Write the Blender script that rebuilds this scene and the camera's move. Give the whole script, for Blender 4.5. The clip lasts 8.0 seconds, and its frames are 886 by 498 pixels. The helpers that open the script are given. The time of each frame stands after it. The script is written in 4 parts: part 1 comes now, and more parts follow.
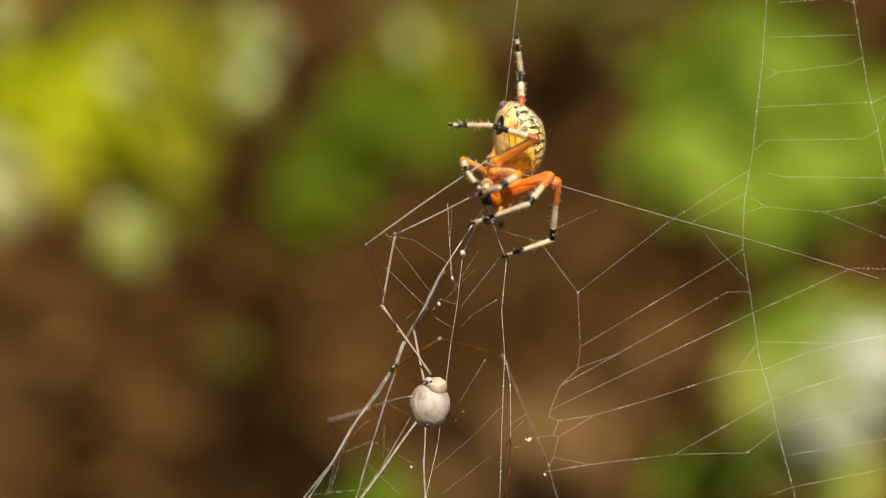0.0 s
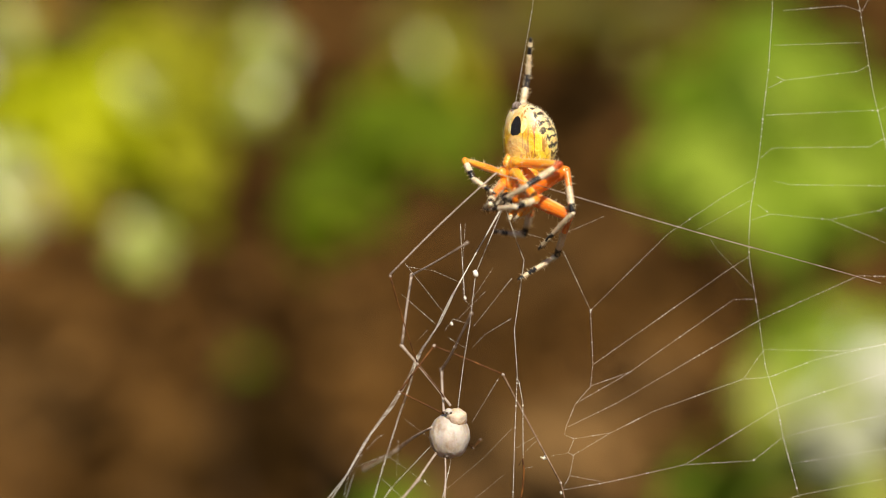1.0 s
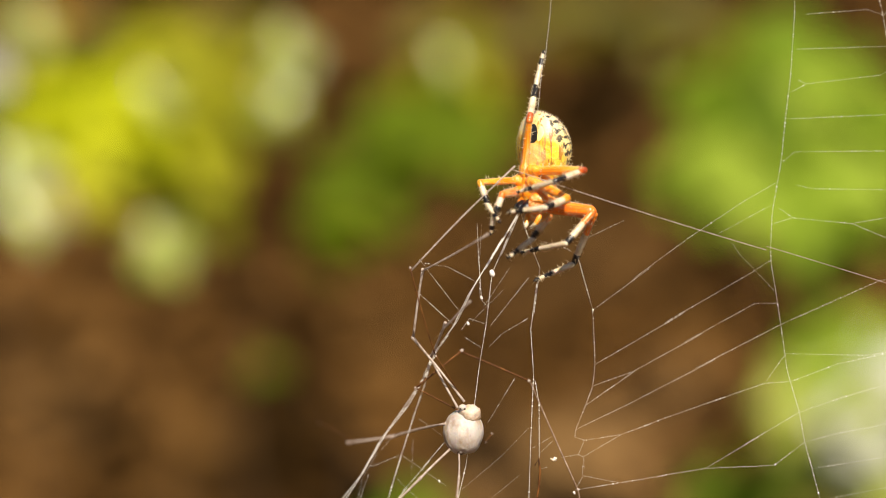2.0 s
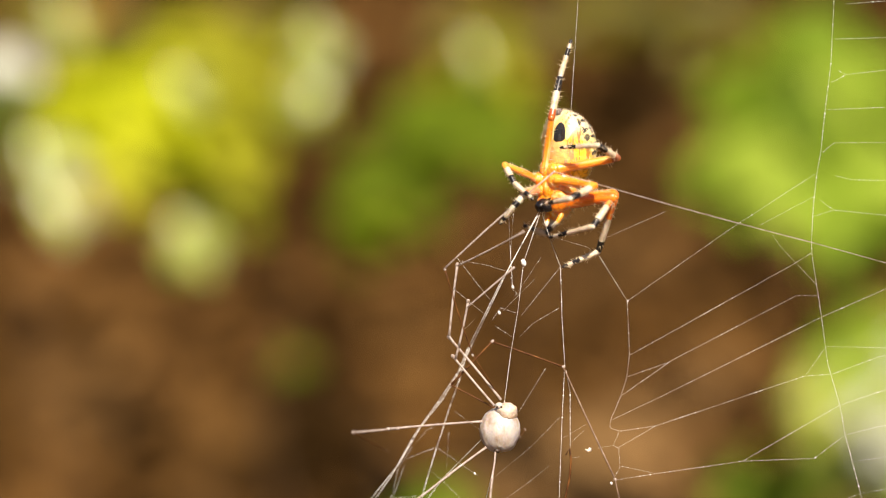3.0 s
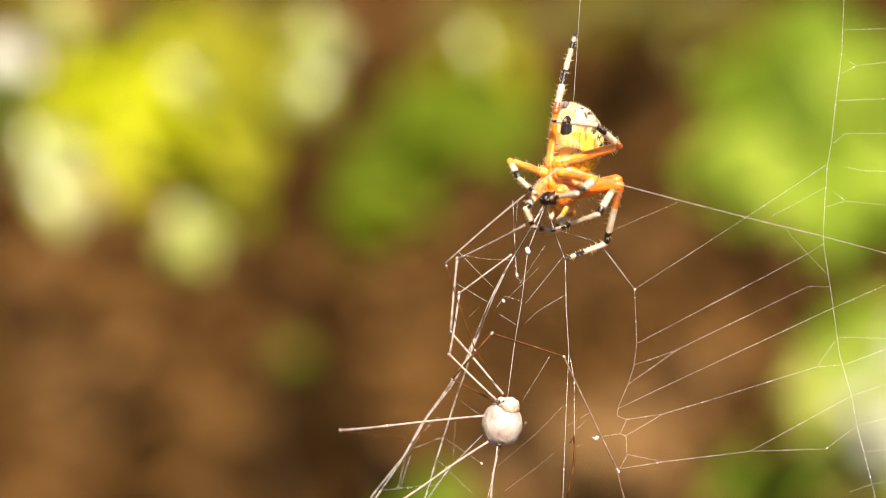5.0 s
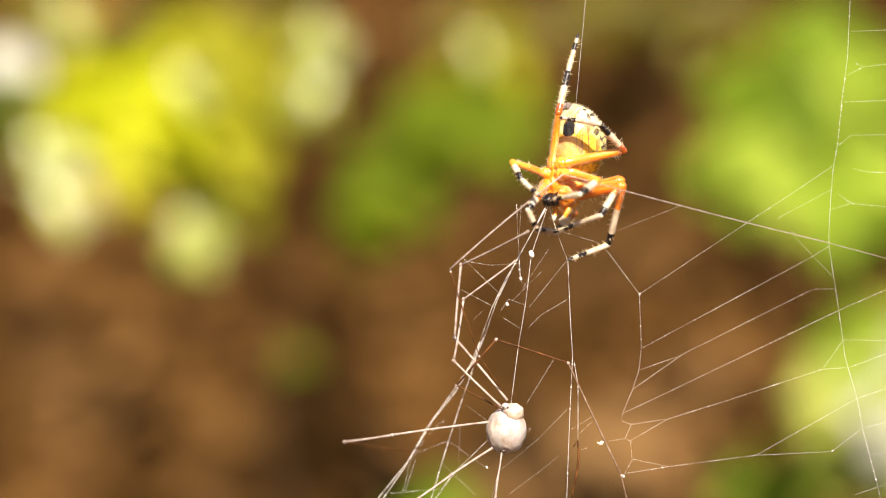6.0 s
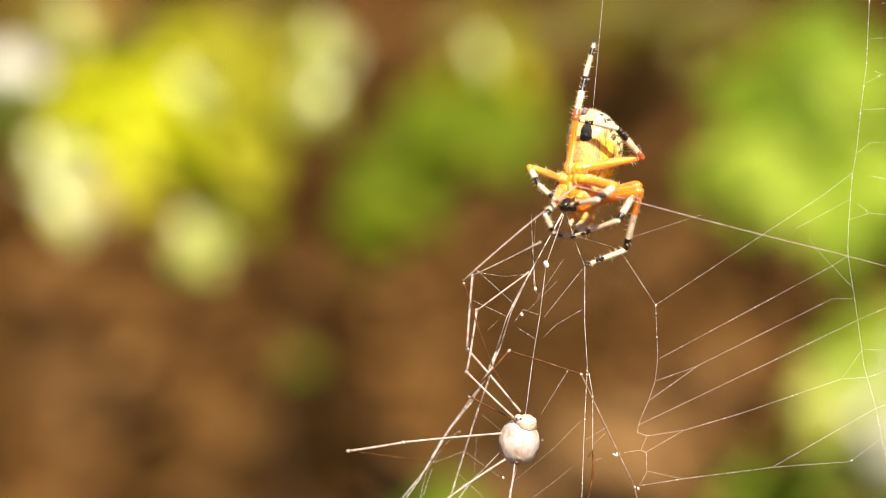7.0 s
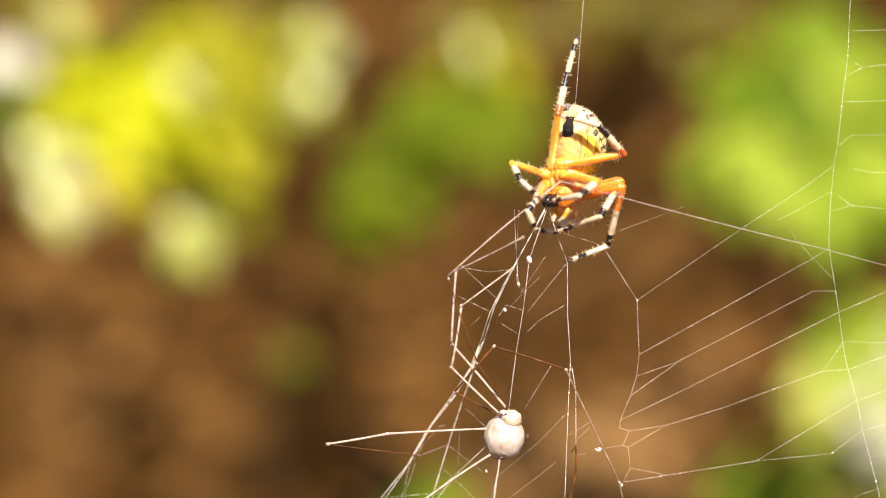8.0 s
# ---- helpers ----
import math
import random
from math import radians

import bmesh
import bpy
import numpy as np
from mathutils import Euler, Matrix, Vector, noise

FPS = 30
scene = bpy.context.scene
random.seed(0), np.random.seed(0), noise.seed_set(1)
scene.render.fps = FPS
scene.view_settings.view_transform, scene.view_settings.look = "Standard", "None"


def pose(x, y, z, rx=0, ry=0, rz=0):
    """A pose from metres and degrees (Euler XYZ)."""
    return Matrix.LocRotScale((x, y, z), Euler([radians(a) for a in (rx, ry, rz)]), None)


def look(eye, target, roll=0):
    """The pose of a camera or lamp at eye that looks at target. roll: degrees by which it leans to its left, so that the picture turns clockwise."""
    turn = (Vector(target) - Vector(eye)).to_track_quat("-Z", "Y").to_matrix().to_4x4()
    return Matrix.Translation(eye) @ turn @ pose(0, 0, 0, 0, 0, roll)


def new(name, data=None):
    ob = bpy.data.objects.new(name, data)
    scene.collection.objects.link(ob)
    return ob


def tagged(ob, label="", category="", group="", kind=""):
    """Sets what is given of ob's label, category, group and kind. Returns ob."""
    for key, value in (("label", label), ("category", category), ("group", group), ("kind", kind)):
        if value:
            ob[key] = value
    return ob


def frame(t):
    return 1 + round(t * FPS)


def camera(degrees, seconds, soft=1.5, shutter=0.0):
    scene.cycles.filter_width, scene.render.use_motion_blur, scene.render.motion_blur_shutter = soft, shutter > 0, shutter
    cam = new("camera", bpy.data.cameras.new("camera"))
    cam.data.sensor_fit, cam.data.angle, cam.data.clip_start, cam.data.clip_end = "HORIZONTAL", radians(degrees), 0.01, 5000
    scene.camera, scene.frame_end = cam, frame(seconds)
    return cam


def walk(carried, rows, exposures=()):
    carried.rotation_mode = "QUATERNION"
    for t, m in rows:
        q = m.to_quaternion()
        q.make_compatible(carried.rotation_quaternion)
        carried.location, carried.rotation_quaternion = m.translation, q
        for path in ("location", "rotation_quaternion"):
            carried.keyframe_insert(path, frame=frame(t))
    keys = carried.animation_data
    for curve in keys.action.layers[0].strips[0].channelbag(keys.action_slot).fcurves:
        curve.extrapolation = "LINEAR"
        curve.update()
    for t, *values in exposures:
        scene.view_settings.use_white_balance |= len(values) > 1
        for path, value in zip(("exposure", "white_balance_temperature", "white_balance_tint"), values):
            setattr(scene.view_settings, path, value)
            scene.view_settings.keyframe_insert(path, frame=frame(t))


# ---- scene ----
# Lengths in the web's own plane are in millimetres: across, up, towards the camera.
MM = 0.001
BANK = 0.28
TIMES = (0, 0.5, 1, 1.5, 3, 3.5, 4, 4.5, 6, 6.5, 7, 7.5, 8)

# ---- camera ----
CAMERA_PATH = [
    (0, 0.00042, 0.00024, 0.70115, 77.608, 0, -2.291),
    (0.5, 0.00151, 0.0003, 0.70139, 77.765, 0, -1.899),
    (1, 0.00067, 0.00024, 0.70115, 78, 0, -1.802),
    (1.5, 0.00201, 0.00019, 0.7009, 78.255, 0, -1.586),
    (3, 0.00134, -0.00002, 0.69992, 78.098, 0, -0.039),
    (3.5, 0, 0, 0.7, 78, 0, 0),
    (4, 0.00025, -0.00007, 0.69967, 77.726, 0, -0.137),
    (4.5, 0.00017, -0.00003, 0.69984, 77.745, 0, -0.176),
    (6, -0.00034, -0.00012, 0.69943, 78, 0, -0.039),
    (6.5, -0.00092, 0.0001, 0.70049, 78.059, 0, -0.039),
    (7, -0.0026, 0.00014, 0.70066, 78.059, 0, 0),
    (7.5, -0.00184, 0.00021, 0.70098, 77.98, 0, -0.117),
    (8, -0.00067, 0.00003, 0.70016, 77.961, 0, -0.196),
]
EXPOSURES = [(0, 0.44, 7300, 12), (0.5, 0.56, 7300, 12), (1, 0.65, 7250, 13), (1.5, 0.74, 7250, 14), (3, 1.11, 7200, 19.5), (3.5, 1.16, 7250, 20.5), (4.5, 1.31, 7250, 21), (6, 1.42, 7250, 21), (8, 1.43, 7250, 21)]
cam = camera(30.0, 8.0, soft=1.05)
cam.data.dof.use_dof = True
cam.data.dof.focus_distance = 0.2435
cam.data.dof.aperture_fstop = 5.6
cam.data.dof.aperture_blades = 0
walk(cam, [(t, pose(*p)) for t, *p in CAMERA_PATH], EXPOSURES)
WEB_FRAME = pose(0, 0, 0.7, 78, 0, 0) @ Matrix.Translation((0, 0, -0.245))

# ---- light ----
SUN_FROM = Vector((0.12, -0.63, 0.77)).normalized()
sky = bpy.data.worlds.new("sky")
scene.world = sky
sky.use_nodes = True
nt = sky.node_tree
tex = nt.nodes.new("ShaderNodeTexSky")
tex.sky_type, tex.sun_disc = "NISHITA", False
tex.sun_elevation = math.asin(SUN_FROM.z)
tex.sun_rotation = math.atan2(SUN_FROM.x, SUN_FROM.y)
nt.links.new(tex.outputs[0], nt.nodes["Background"].inputs[0])
nt.nodes["Background"].inputs[1].default_value = 0.042
lamp = bpy.data.lights.new("sun", "SUN")
lamp.energy, lamp.angle, lamp.color = 4.2, radians(0.5), (1.0, 0.95, 0.84)
sun = new("sun", lamp)
sun.matrix_basis = look(SUN_FROM * 5, (0, 0, 0))


# ---- materials ----
def surface(name, colours, scale, rough=0.6, bump=0.3, fine=6.0, translucent=0.0, metal=0.0, spec=0.5, depth=0.0002, per_object=0.0, per_island=0.0, sheen=0.0, flesh=0.0, stretch=None, coat=0.0, coat_rough=0.18):
    """A rough surface mottled between colours by noise at two scales."""
    m = bpy.data.materials.new(name)
    m.use_nodes = True
    t = m.node_tree
    p = t.nodes["Principled BSDF"]
    co = t.nodes.new("ShaderNodeTexCoord")
    a = t.nodes.new("ShaderNodeTexNoise")
    a.inputs["Scale"].default_value, a.inputs["Detail"].default_value = scale, 4
    b = t.nodes.new("ShaderNodeTexNoise")
    b.inputs["Scale"].default_value, b.inputs["Detail"].default_value = scale * fine, 3
    vec = co.outputs["Object"]
    if stretch:
        mp = t.nodes.new("ShaderNodeMapping")
        mp.inputs["Scale"].default_value = stretch
        t.links.new(vec, mp.inputs["Vector"])
        vec = mp.outputs[0]
    for x in (a, b):
        t.links.new(vec, x.inputs["Vector"])
    add = t.nodes.new("ShaderNodeMath")
    add.operation = "MULTIPLY_ADD"
    t.links.new(b.outputs[0], add.inputs[0])
    add.inputs[1].default_value = 0.45
    sub = t.nodes.new("ShaderNodeMath")
    sub.operation = "SUBTRACT"
    t.links.new(a.outputs[0], sub.inputs[0])
    sub.inputs[1].default_value = 0.22
    t.links.new(sub.outputs[0], add.inputs[2])
    fac = add.outputs[0]
    if per_object:
        info = t.nodes.new("ShaderNodeObjectInfo")
        r = t.nodes.new("ShaderNodeMath")
        r.operation = "MULTIPLY_ADD"
        t.links.new(info.outputs["Random"], r.inputs[0])
        r.inputs[1].default_value = per_object
        off = t.nodes.new("ShaderNodeMath")
        off.operation = "SUBTRACT"
        t.links.new(fac, off.inputs[0])
        off.inputs[1].default_value = per_object / 2
        t.links.new(off.outputs[0], r.inputs[2])
        fac = r.outputs[0]
    if per_island:
        geo = t.nodes.new("ShaderNodeNewGeometry")
        lift = t.nodes.new("ShaderNodeMath")
        lift.operation = "MULTIPLY_ADD"
        t.links.new(geo.outputs["Random Per Island"], lift.inputs[0])
        lift.inputs[1].default_value = per_island
        low = t.nodes.new("ShaderNodeMath")
        low.operation = "SUBTRACT"
        t.links.new(fac, low.inputs[0])
        low.inputs[1].default_value = per_island / 2
        t.links.new(low.outputs[0], lift.inputs[2])
        fac = lift.outputs[0]
    ramp = t.nodes.new("ShaderNodeValToRGB")
    t.links.new(fac, ramp.inputs[0])
    el = ramp.color_ramp.elements
    k = len(colours)
    while len(el) < k:
        el.new(0.5)
    for i, c in enumerate(colours):
        el[i].position = 0.28 + 0.44 * i / max(1, k - 1)
        el[i].color = (*c, 1)
    t.links.new(ramp.outputs[0], p.inputs["Base Color"])
    p.inputs["Roughness"].default_value = rough
    p.inputs["Metallic"].default_value = metal
    p.inputs["Specular IOR Level"].default_value = spec
    p.inputs["Sheen Weight"].default_value = sheen
    p.inputs["Coat Weight"].default_value, p.inputs["Coat Roughness"].default_value = coat, coat_rough
    if flesh:
        p.inputs["Subsurface Weight"].default_value = flesh
        p.inputs["Subsurface Radius"].default_value = (1.0, 0.45, 0.15)
        p.inputs["Subsurface Scale"].default_value = 0.0011
    if bump:
        bp = t.nodes.new("ShaderNodeBump")
        bp.inputs["Strength"].default_value, bp.inputs["Distance"].default_value = bump, depth
        t.links.new(b.outputs[0], bp.inputs["Height"])
        t.links.new(bp.outputs[0], p.inputs["Normal"])
    if translucent:
        tr = t.nodes.new("ShaderNodeBsdfTranslucent")
        t.links.new(ramp.outputs[0], tr.inputs[0])
        p.inputs["Specular IOR Level"].default_value = spec * 0.4
        mix = t.nodes.new("ShaderNodeMixShader")
        mix.inputs[0].default_value = translucent
        t.links.new(p.outputs[0], mix.inputs[1])
        t.links.new(tr.outputs[0], mix.inputs[2])
        t.links.new(mix.outputs[0], t.nodes["Material Output"].inputs[0])
    return m


MAT = {
    "silk": surface("silk", [(0.80, 0.77, 0.70), (0.93, 0.91, 0.86)], 900, 0.25, 0, translucent=0.2, spec=1.2),
    "leg_pale": surface("leg_pale", [(0.20, 0.14, 0.10), (0.38, 0.31, 0.265), (0.50, 0.435, 0.39)], 700, 0.55, 0.4, spec=0.3),
    "leg_tan": surface("leg_tan", [(0.06, 0.028, 0.012), (0.17, 0.10, 0.058), (0.27, 0.19, 0.13)], 600, 0.5, 0.4),
    "leg_brown": surface("leg_brown", [(0.014, 0.005, 0.002), (0.085, 0.030, 0.006), (0.20, 0.080, 0.018)], 500, 0.6, 0.4, spec=0.2),
    "prey_body": surface("prey_body", [(0.31, 0.22, 0.14), (0.44, 0.39, 0.35), (0.51, 0.47, 0.43)], 260, 0.55, 0.5, depth=0.0003, stretch=(1, 0.6, 1), flesh=0.3),
    "prey_head": surface("prey_head", [(0.34, 0.20, 0.11), (0.48, 0.37, 0.27), (0.56, 0.49, 0.41)], 500, 0.5, 0.5, flesh=0.3),
    "prey_dark": surface("prey_dark", [(0.012, 0.008, 0.005), (0.06, 0.036, 0.022)], 700, 0.4, 0.3),
    "orange": surface("orange", [(0.64, 0.13, 0.003), (0.88, 0.27, 0.006), (0.92, 0.41, 0.035), (0.95, 0.72, 0.40)], 800, 0.40, 0.25, sheen=0.03, coat=0.7, coat_rough=0.3, flesh=0.3, stretch=(1, 1, 0.12)),
    "orange_deep": surface("orange_deep", [(0.58, 0.10, 0.003), (0.84, 0.17, 0.004), (0.90, 0.28, 0.018), (0.94, 0.62, 0.30)], 800, 0.40, 0.25, sheen=0.03, coat=0.7, coat_rough=0.3, flesh=0.3, stretch=(1, 1, 0.12)),
    "red": surface("red", [(0.18, 0.016, 0.003), (0.44, 0.070, 0.007), (0.58, 0.17, 0.02)], 500, 0.35, 0.4, coat=0.5, coat_rough=0.25),
    "cream": surface("cream", [(0.46, 0.33, 0.18), (0.66, 0.55, 0.39), (0.74, 0.66, 0.51)], 600, 0.45, 0.2, sheen=0.1, coat=0.2, coat_rough=0.3, flesh=0.25),
    "black": surface("black", [(0.003, 0.003, 0.004), (0.012, 0.010, 0.011)], 600, 0.32, 0.3, spec=0.5),
    "hair": surface("hair", [(0.70, 0.55, 0.34), (0.86, 0.75, 0.54)], 600, 0.4, 0, translucent=0.3),
    "hair_dark": surface("hair_dark", [(0.010, 0.008, 0.007), (0.05, 0.035, 0.025)], 600, 0.4, 0),
    "spinneret": surface("spinneret", [(0.08, 0.055, 0.045), (0.34, 0.27, 0.24)], 700, 0.5, 0.5),
    "yellow_leaf": surface("yellow_leaf", [(0.220, 0.260, 0.0036), (0.435, 0.480, 0.0055), (0.555, 0.595, 0.027)], 18, 0.5, 0.2, translucent=0.35, per_object=0.4, spec=0.2),
    # next two: lightened leaf colour stands in for sun glints
    "pale_glint_leaf": surface("pale_glint_leaf", [(0.36, 0.39, 0.27), (0.53, 0.55, 0.47)], 20, 0.4, 0.2, translucent=0.25, per_object=0.4, coat=0.5),
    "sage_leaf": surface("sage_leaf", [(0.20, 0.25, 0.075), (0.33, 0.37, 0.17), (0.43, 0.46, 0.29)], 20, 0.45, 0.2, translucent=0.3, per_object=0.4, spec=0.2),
    "deep_leaf": surface("deep_leaf", [(0.056, 0.090, 0.0030), (0.122, 0.180, 0.0050)], 18, 0.55, 0.2, translucent=0.3, per_object=0.4, spec=0.15),
    "fresh_leaf": surface("fresh_leaf", [(0.0662, 0.1187, 0.0051), (0.1323, 0.2169, 0.0103), (0.1896, 0.2823, 0.0256)], 18, 0.5, 0.2, translucent=0.35, per_object=0.4, spec=0.15),
    "spring_leaf": surface("spring_leaf", [(0.122, 0.202, 0.014), (0.223, 0.340, 0.026), (0.323, 0.430, 0.055)], 18, 0.5, 0.2, translucent=0.35, per_object=0.4, spec=0.15),
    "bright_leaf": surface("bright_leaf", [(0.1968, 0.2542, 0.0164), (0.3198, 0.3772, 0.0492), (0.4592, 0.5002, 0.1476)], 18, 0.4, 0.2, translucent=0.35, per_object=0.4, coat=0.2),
    "glossy_leaf": surface("glossy_leaf", [(0.20, 0.26, 0.03), (0.32, 0.38, 0.08)], 20, 0.4, 0.0, translucent=0.15, per_object=0.4, coat=0.85, coat_rough=0.2),
    "olive_leaf": surface("olive_leaf", [(0.075, 0.0686, 0.0043), (0.1676, 0.1423, 0.0085)], 18, 0.5, 0.2, translucent=0.3, per_object=0.4),
    "lime_leaf": surface("lime_leaf", [(0.1428, 0.1596, 0.0042), (0.2772, 0.2856, 0.0067), (0.378, 0.378, 0.0252)], 18, 0.5, 0.2, translucent=0.35, per_object=0.4, spec=0.2),
    "tan_leaf": surface("tan_leaf", [(0.27, 0.22, 0.10), (0.42, 0.355, 0.21), (0.53, 0.46, 0.32)], 18, 0.5, 0.2, translucent=0.3, per_object=0.4),
    "orange_leaf": surface("orange_leaf", [(0.22, 0.1, 0.008), (0.4, 0.22, 0.018)], 18, 0.5, 0.2, translucent=0.3, per_object=0.4),
    "bark": surface("bark", [(0.05, 0.026, 0.008), (0.12, 0.065, 0.022)], 60, 0.8, 0.5, depth=0.002),
    "litter": surface("litter", [(0.0213, 0.0097, 0.0023), (0.0785, 0.0357, 0.0081), (0.1730, 0.0890, 0.0255)], 9, 0.75, 0.3, spec=0.05, per_island=0.5),
    "soil": surface("soil", [(0.0350, 0.0163, 0.0040), (0.0645, 0.0312, 0.0076), (0.1060, 0.0525, 0.0133)], 5, 0.9, 0.5, fine=8, depth=0.01, spec=0.05),
}


PATCH_AT = (0.0010, 0.0017)


def abdomen_material():
    """Yellow abdomen: black marbling on the back, orange flanks, a black patch with two yellow bars below."""
    m = surface("abdomen_skin", [(0.66, 0.33, 0.006), (0.80, 0.50, 0.014), (0.86, 0.63, 0.08)], 380, 0.5, 0.4, depth=0.0005, fine=3.5, coat=0.3, coat_rough=0.35, flesh=0.5)
    t = m.node_tree
    p = t.nodes["Principled BSDF"]
    base = p.inputs["Base Color"].links[0].from_socket
    co = t.nodes.new("ShaderNodeTexCoord")
    sep = t.nodes.new("ShaderNodeSeparateXYZ")
    t.links.new(co.outputs["Object"], sep.inputs[0])

    def calc(op, a, b=0.0, c=0.0):
        k = t.nodes.new("ShaderNodeMath")
        k.operation = op
        for i, v in enumerate((a, b, c)):
            if isinstance(v, (int, float)):
                k.inputs[i].default_value = v
            else:
                t.links.new(v, k.inputs[i])
        return k.outputs[0]

    def band(v, lo, hi):
        k = t.nodes.new("ShaderNodeMapRange")
        k.interpolation_type = "SMOOTHSTEP"
        t.links.new(v, k.inputs[0])
        k.inputs[1].default_value, k.inputs[2].default_value = lo, hi
        return k.outputs[0]

    def blend(f, a, colour):
        k = t.nodes.new("ShaderNodeMix")
        k.data_type = "RGBA"
        t.links.new(f, k.inputs[0])
        t.links.new(a, k.inputs[6])
        k.inputs[7].default_value = (*colour, 1)
        return k.outputs[2]

    x, y, z = sep.outputs
    # angle round the long axis: 0 on the belly, pi on the back
    turn = calc("ARCTAN2", calc("ABSOLUTE", x), z)
    warp = t.nodes.new("ShaderNodeTexNoise")
    warp.inputs["Scale"].default_value, warp.inputs["Detail"].default_value = 620, 3
    t.links.new(co.outputs["Object"], warp.inputs["Vector"])
    wn = calc("SUBTRACT", warp.outputs[0], 0.5)
    wt = calc("MULTIPLY_ADD", wn, 0.7, calc("MULTIPLY_ADD", y, 130.0, turn))
    back = band(wt, 1.25, 1.6)
    col = blend(calc("MULTIPLY", back, 0.9), base, (0.86, 0.71, 0.30))
    col = blend(calc("MULTIPLY", band(y, 0.0004, 0.0034), 0.8), col, (0.80, 0.67, 0.43))
    # brown streaks from the belly up the flanks
    sk = t.nodes.new("ShaderNodeMapping")
    sk.inputs["Scale"].default_value = (1.0, 0.13, 1.0)
    t.links.new(co.outputs["Object"], sk.inputs["Vector"])
    sn = t.nodes.new("ShaderNodeTexNoise")
    sn.inputs["Scale"].default_value, sn.inputs["Detail"].default_value = 1900, 2
    t.links.new(sk.outputs[0], sn.inputs["Vector"])
    flank = calc("MULTIPLY", band(turn, 0.25, 0.5), band(wt, 1.6, 1.35))
    col = blend(calc("MULTIPLY", calc("MULTIPLY", band(sn.outputs[0], 0.56, 0.62), flank), 0.85), col, (0.30, 0.10, 0.010))
    # toothed black edge of the back marking, and slanting bars across the back
    slant = calc("MULTIPLY_ADD", turn, -0.0012, y)
    tooth = calc("FRACT", calc("DIVIDE", calc("MULTIPLY_ADD", wn, 0.0016, slant), 0.00125))
    bars = calc("MULTIPLY", band(tooth, 0.10, 0.2), band(tooth, 0.56, 0.44))
    edge = calc("MULTIPLY", band(wt, 1.46, 1.56), band(wt, 2.6, 2.0))
    fine_n = t.nodes.new("ShaderNodeTexNoise")
    fine_n.inputs["Scale"].default_value, fine_n.inputs["Detail"].default_value = 1700, 2
    t.links.new(co.outputs["Object"], fine_n.inputs["Vector"])
    broken = band(fine_n.outputs[0], 0.36, 0.46)
    dark = (0.035, 0.026, 0.018)
    col = blend(calc("MULTIPLY", calc("MULTIPLY", bars, edge), calc("MULTIPLY", broken, band(y, 0.0052, 0.0046))), col, dark)
    rim = calc("MULTIPLY", band(wt, 1.46, 1.50), band(wt, 1.66, 1.60))
    col = blend(calc("MULTIPLY", calc("MULTIPLY", rim, broken), calc("MULTIPLY", band(tooth, 0.95, 0.6), 0.9)), col, dark)
    vor = t.nodes.new("ShaderNodeTexVoronoi")
    vor.feature = "DISTANCE_TO_EDGE"
    vor.inputs["Scale"].default_value = 900
    vm = t.nodes.new("ShaderNodeVectorMath")
    vm.operation = "MULTIPLY_ADD"
    t.links.new(warp.outputs["Color"], vm.inputs[0])
    vm.inputs[1].default_value = (0.0012, 0.0012, 0.0012)
    t.links.new(co.outputs["Object"], vm.inputs[2])
    t.links.new(vm.outputs[0], vor.inputs["Vector"])
    veins = calc("MULTIPLY", band(vor.outputs["Distance"], 0.15, 0.06), broken)
    col = blend(calc("MULTIPLY", calc("MULTIPLY", veins, band(wt, 1.7, 2.1)), 0.8), col, dark)
    # a few dark flecks low on the flank
    col = blend(calc("MULTIPLY", calc("MULTIPLY", veins, band(y, -0.0016, -0.003)), calc("MULTIPLY", flank, 0.6)), col, (0.10, 0.035, 0.01))
    # the black patch of the belly, waisted, between two pale comma marks
    py = calc("DIVIDE", calc("SUBTRACT", y, PATCH_AT[1]), 0.00150)
    px = calc("DIVIDE", calc("SUBTRACT", x, PATCH_AT[0]), calc("MULTIPLY_ADD", py, -0.00034, 0.00092))
    wob = calc("MULTIPLY", wn, 0.9)
    r2 = calc("ADD", calc("ADD", calc("MULTIPLY", px, px), calc("MULTIPLY", py, py)), wob)
    below = band(z, 0.0002, 0.0012)
    brown = calc("MULTIPLY", band(r2, 5.5, 2.6), below)
    col = blend(calc("MULTIPLY", brown, 0.5), col, (0.62, 0.34, 0.04))
    bx = calc("DIVIDE", calc("SUBTRACT", calc("ABSOLUTE", calc("SUBTRACT", x, PATCH_AT[0])), calc("MULTIPLY_ADD", calc("MULTIPLY", py, py), -0.0003, 0.00132)), 0.00042)
    by = calc("DIVIDE", calc("SUBTRACT", y, PATCH_AT[1] - 0.0001), 0.00105)
    b2 = calc("ADD", calc("ADD", calc("MULTIPLY", bx, bx), calc("MULTIPLY", by, by)), wob)
    plate = calc("MULTIPLY", band(calc("ADD", calc("MULTIPLY", px, px), calc("POWER", calc("ADD", py, 2.0), 2.0)), 2.2, 0.8), below)
    col = blend(calc("MULTIPLY", plate, 0.4), col, (0.82, 0.60, 0.38))
    col = blend(calc("MULTIPLY", band(r2, 1.12, 0.92), below), col, (0.006, 0.005, 0.005))
    col = blend(calc("MULTIPLY", band(b2, 1.1, 0.8), below), col, (0.88, 0.74, 0.30))
    # orange towards the waist, brown round the spinnerets
    col = blend(calc("MULTIPLY", band(y, -0.0012, -0.0045), 0.35), col, (0.80, 0.42, 0.02))
    tip = calc("MULTIPLY", band(y, 0.0044, 0.0054), below)
    col = blend(calc("MULTIPLY", tip, 0.6), col, (0.40, 0.22, 0.15))
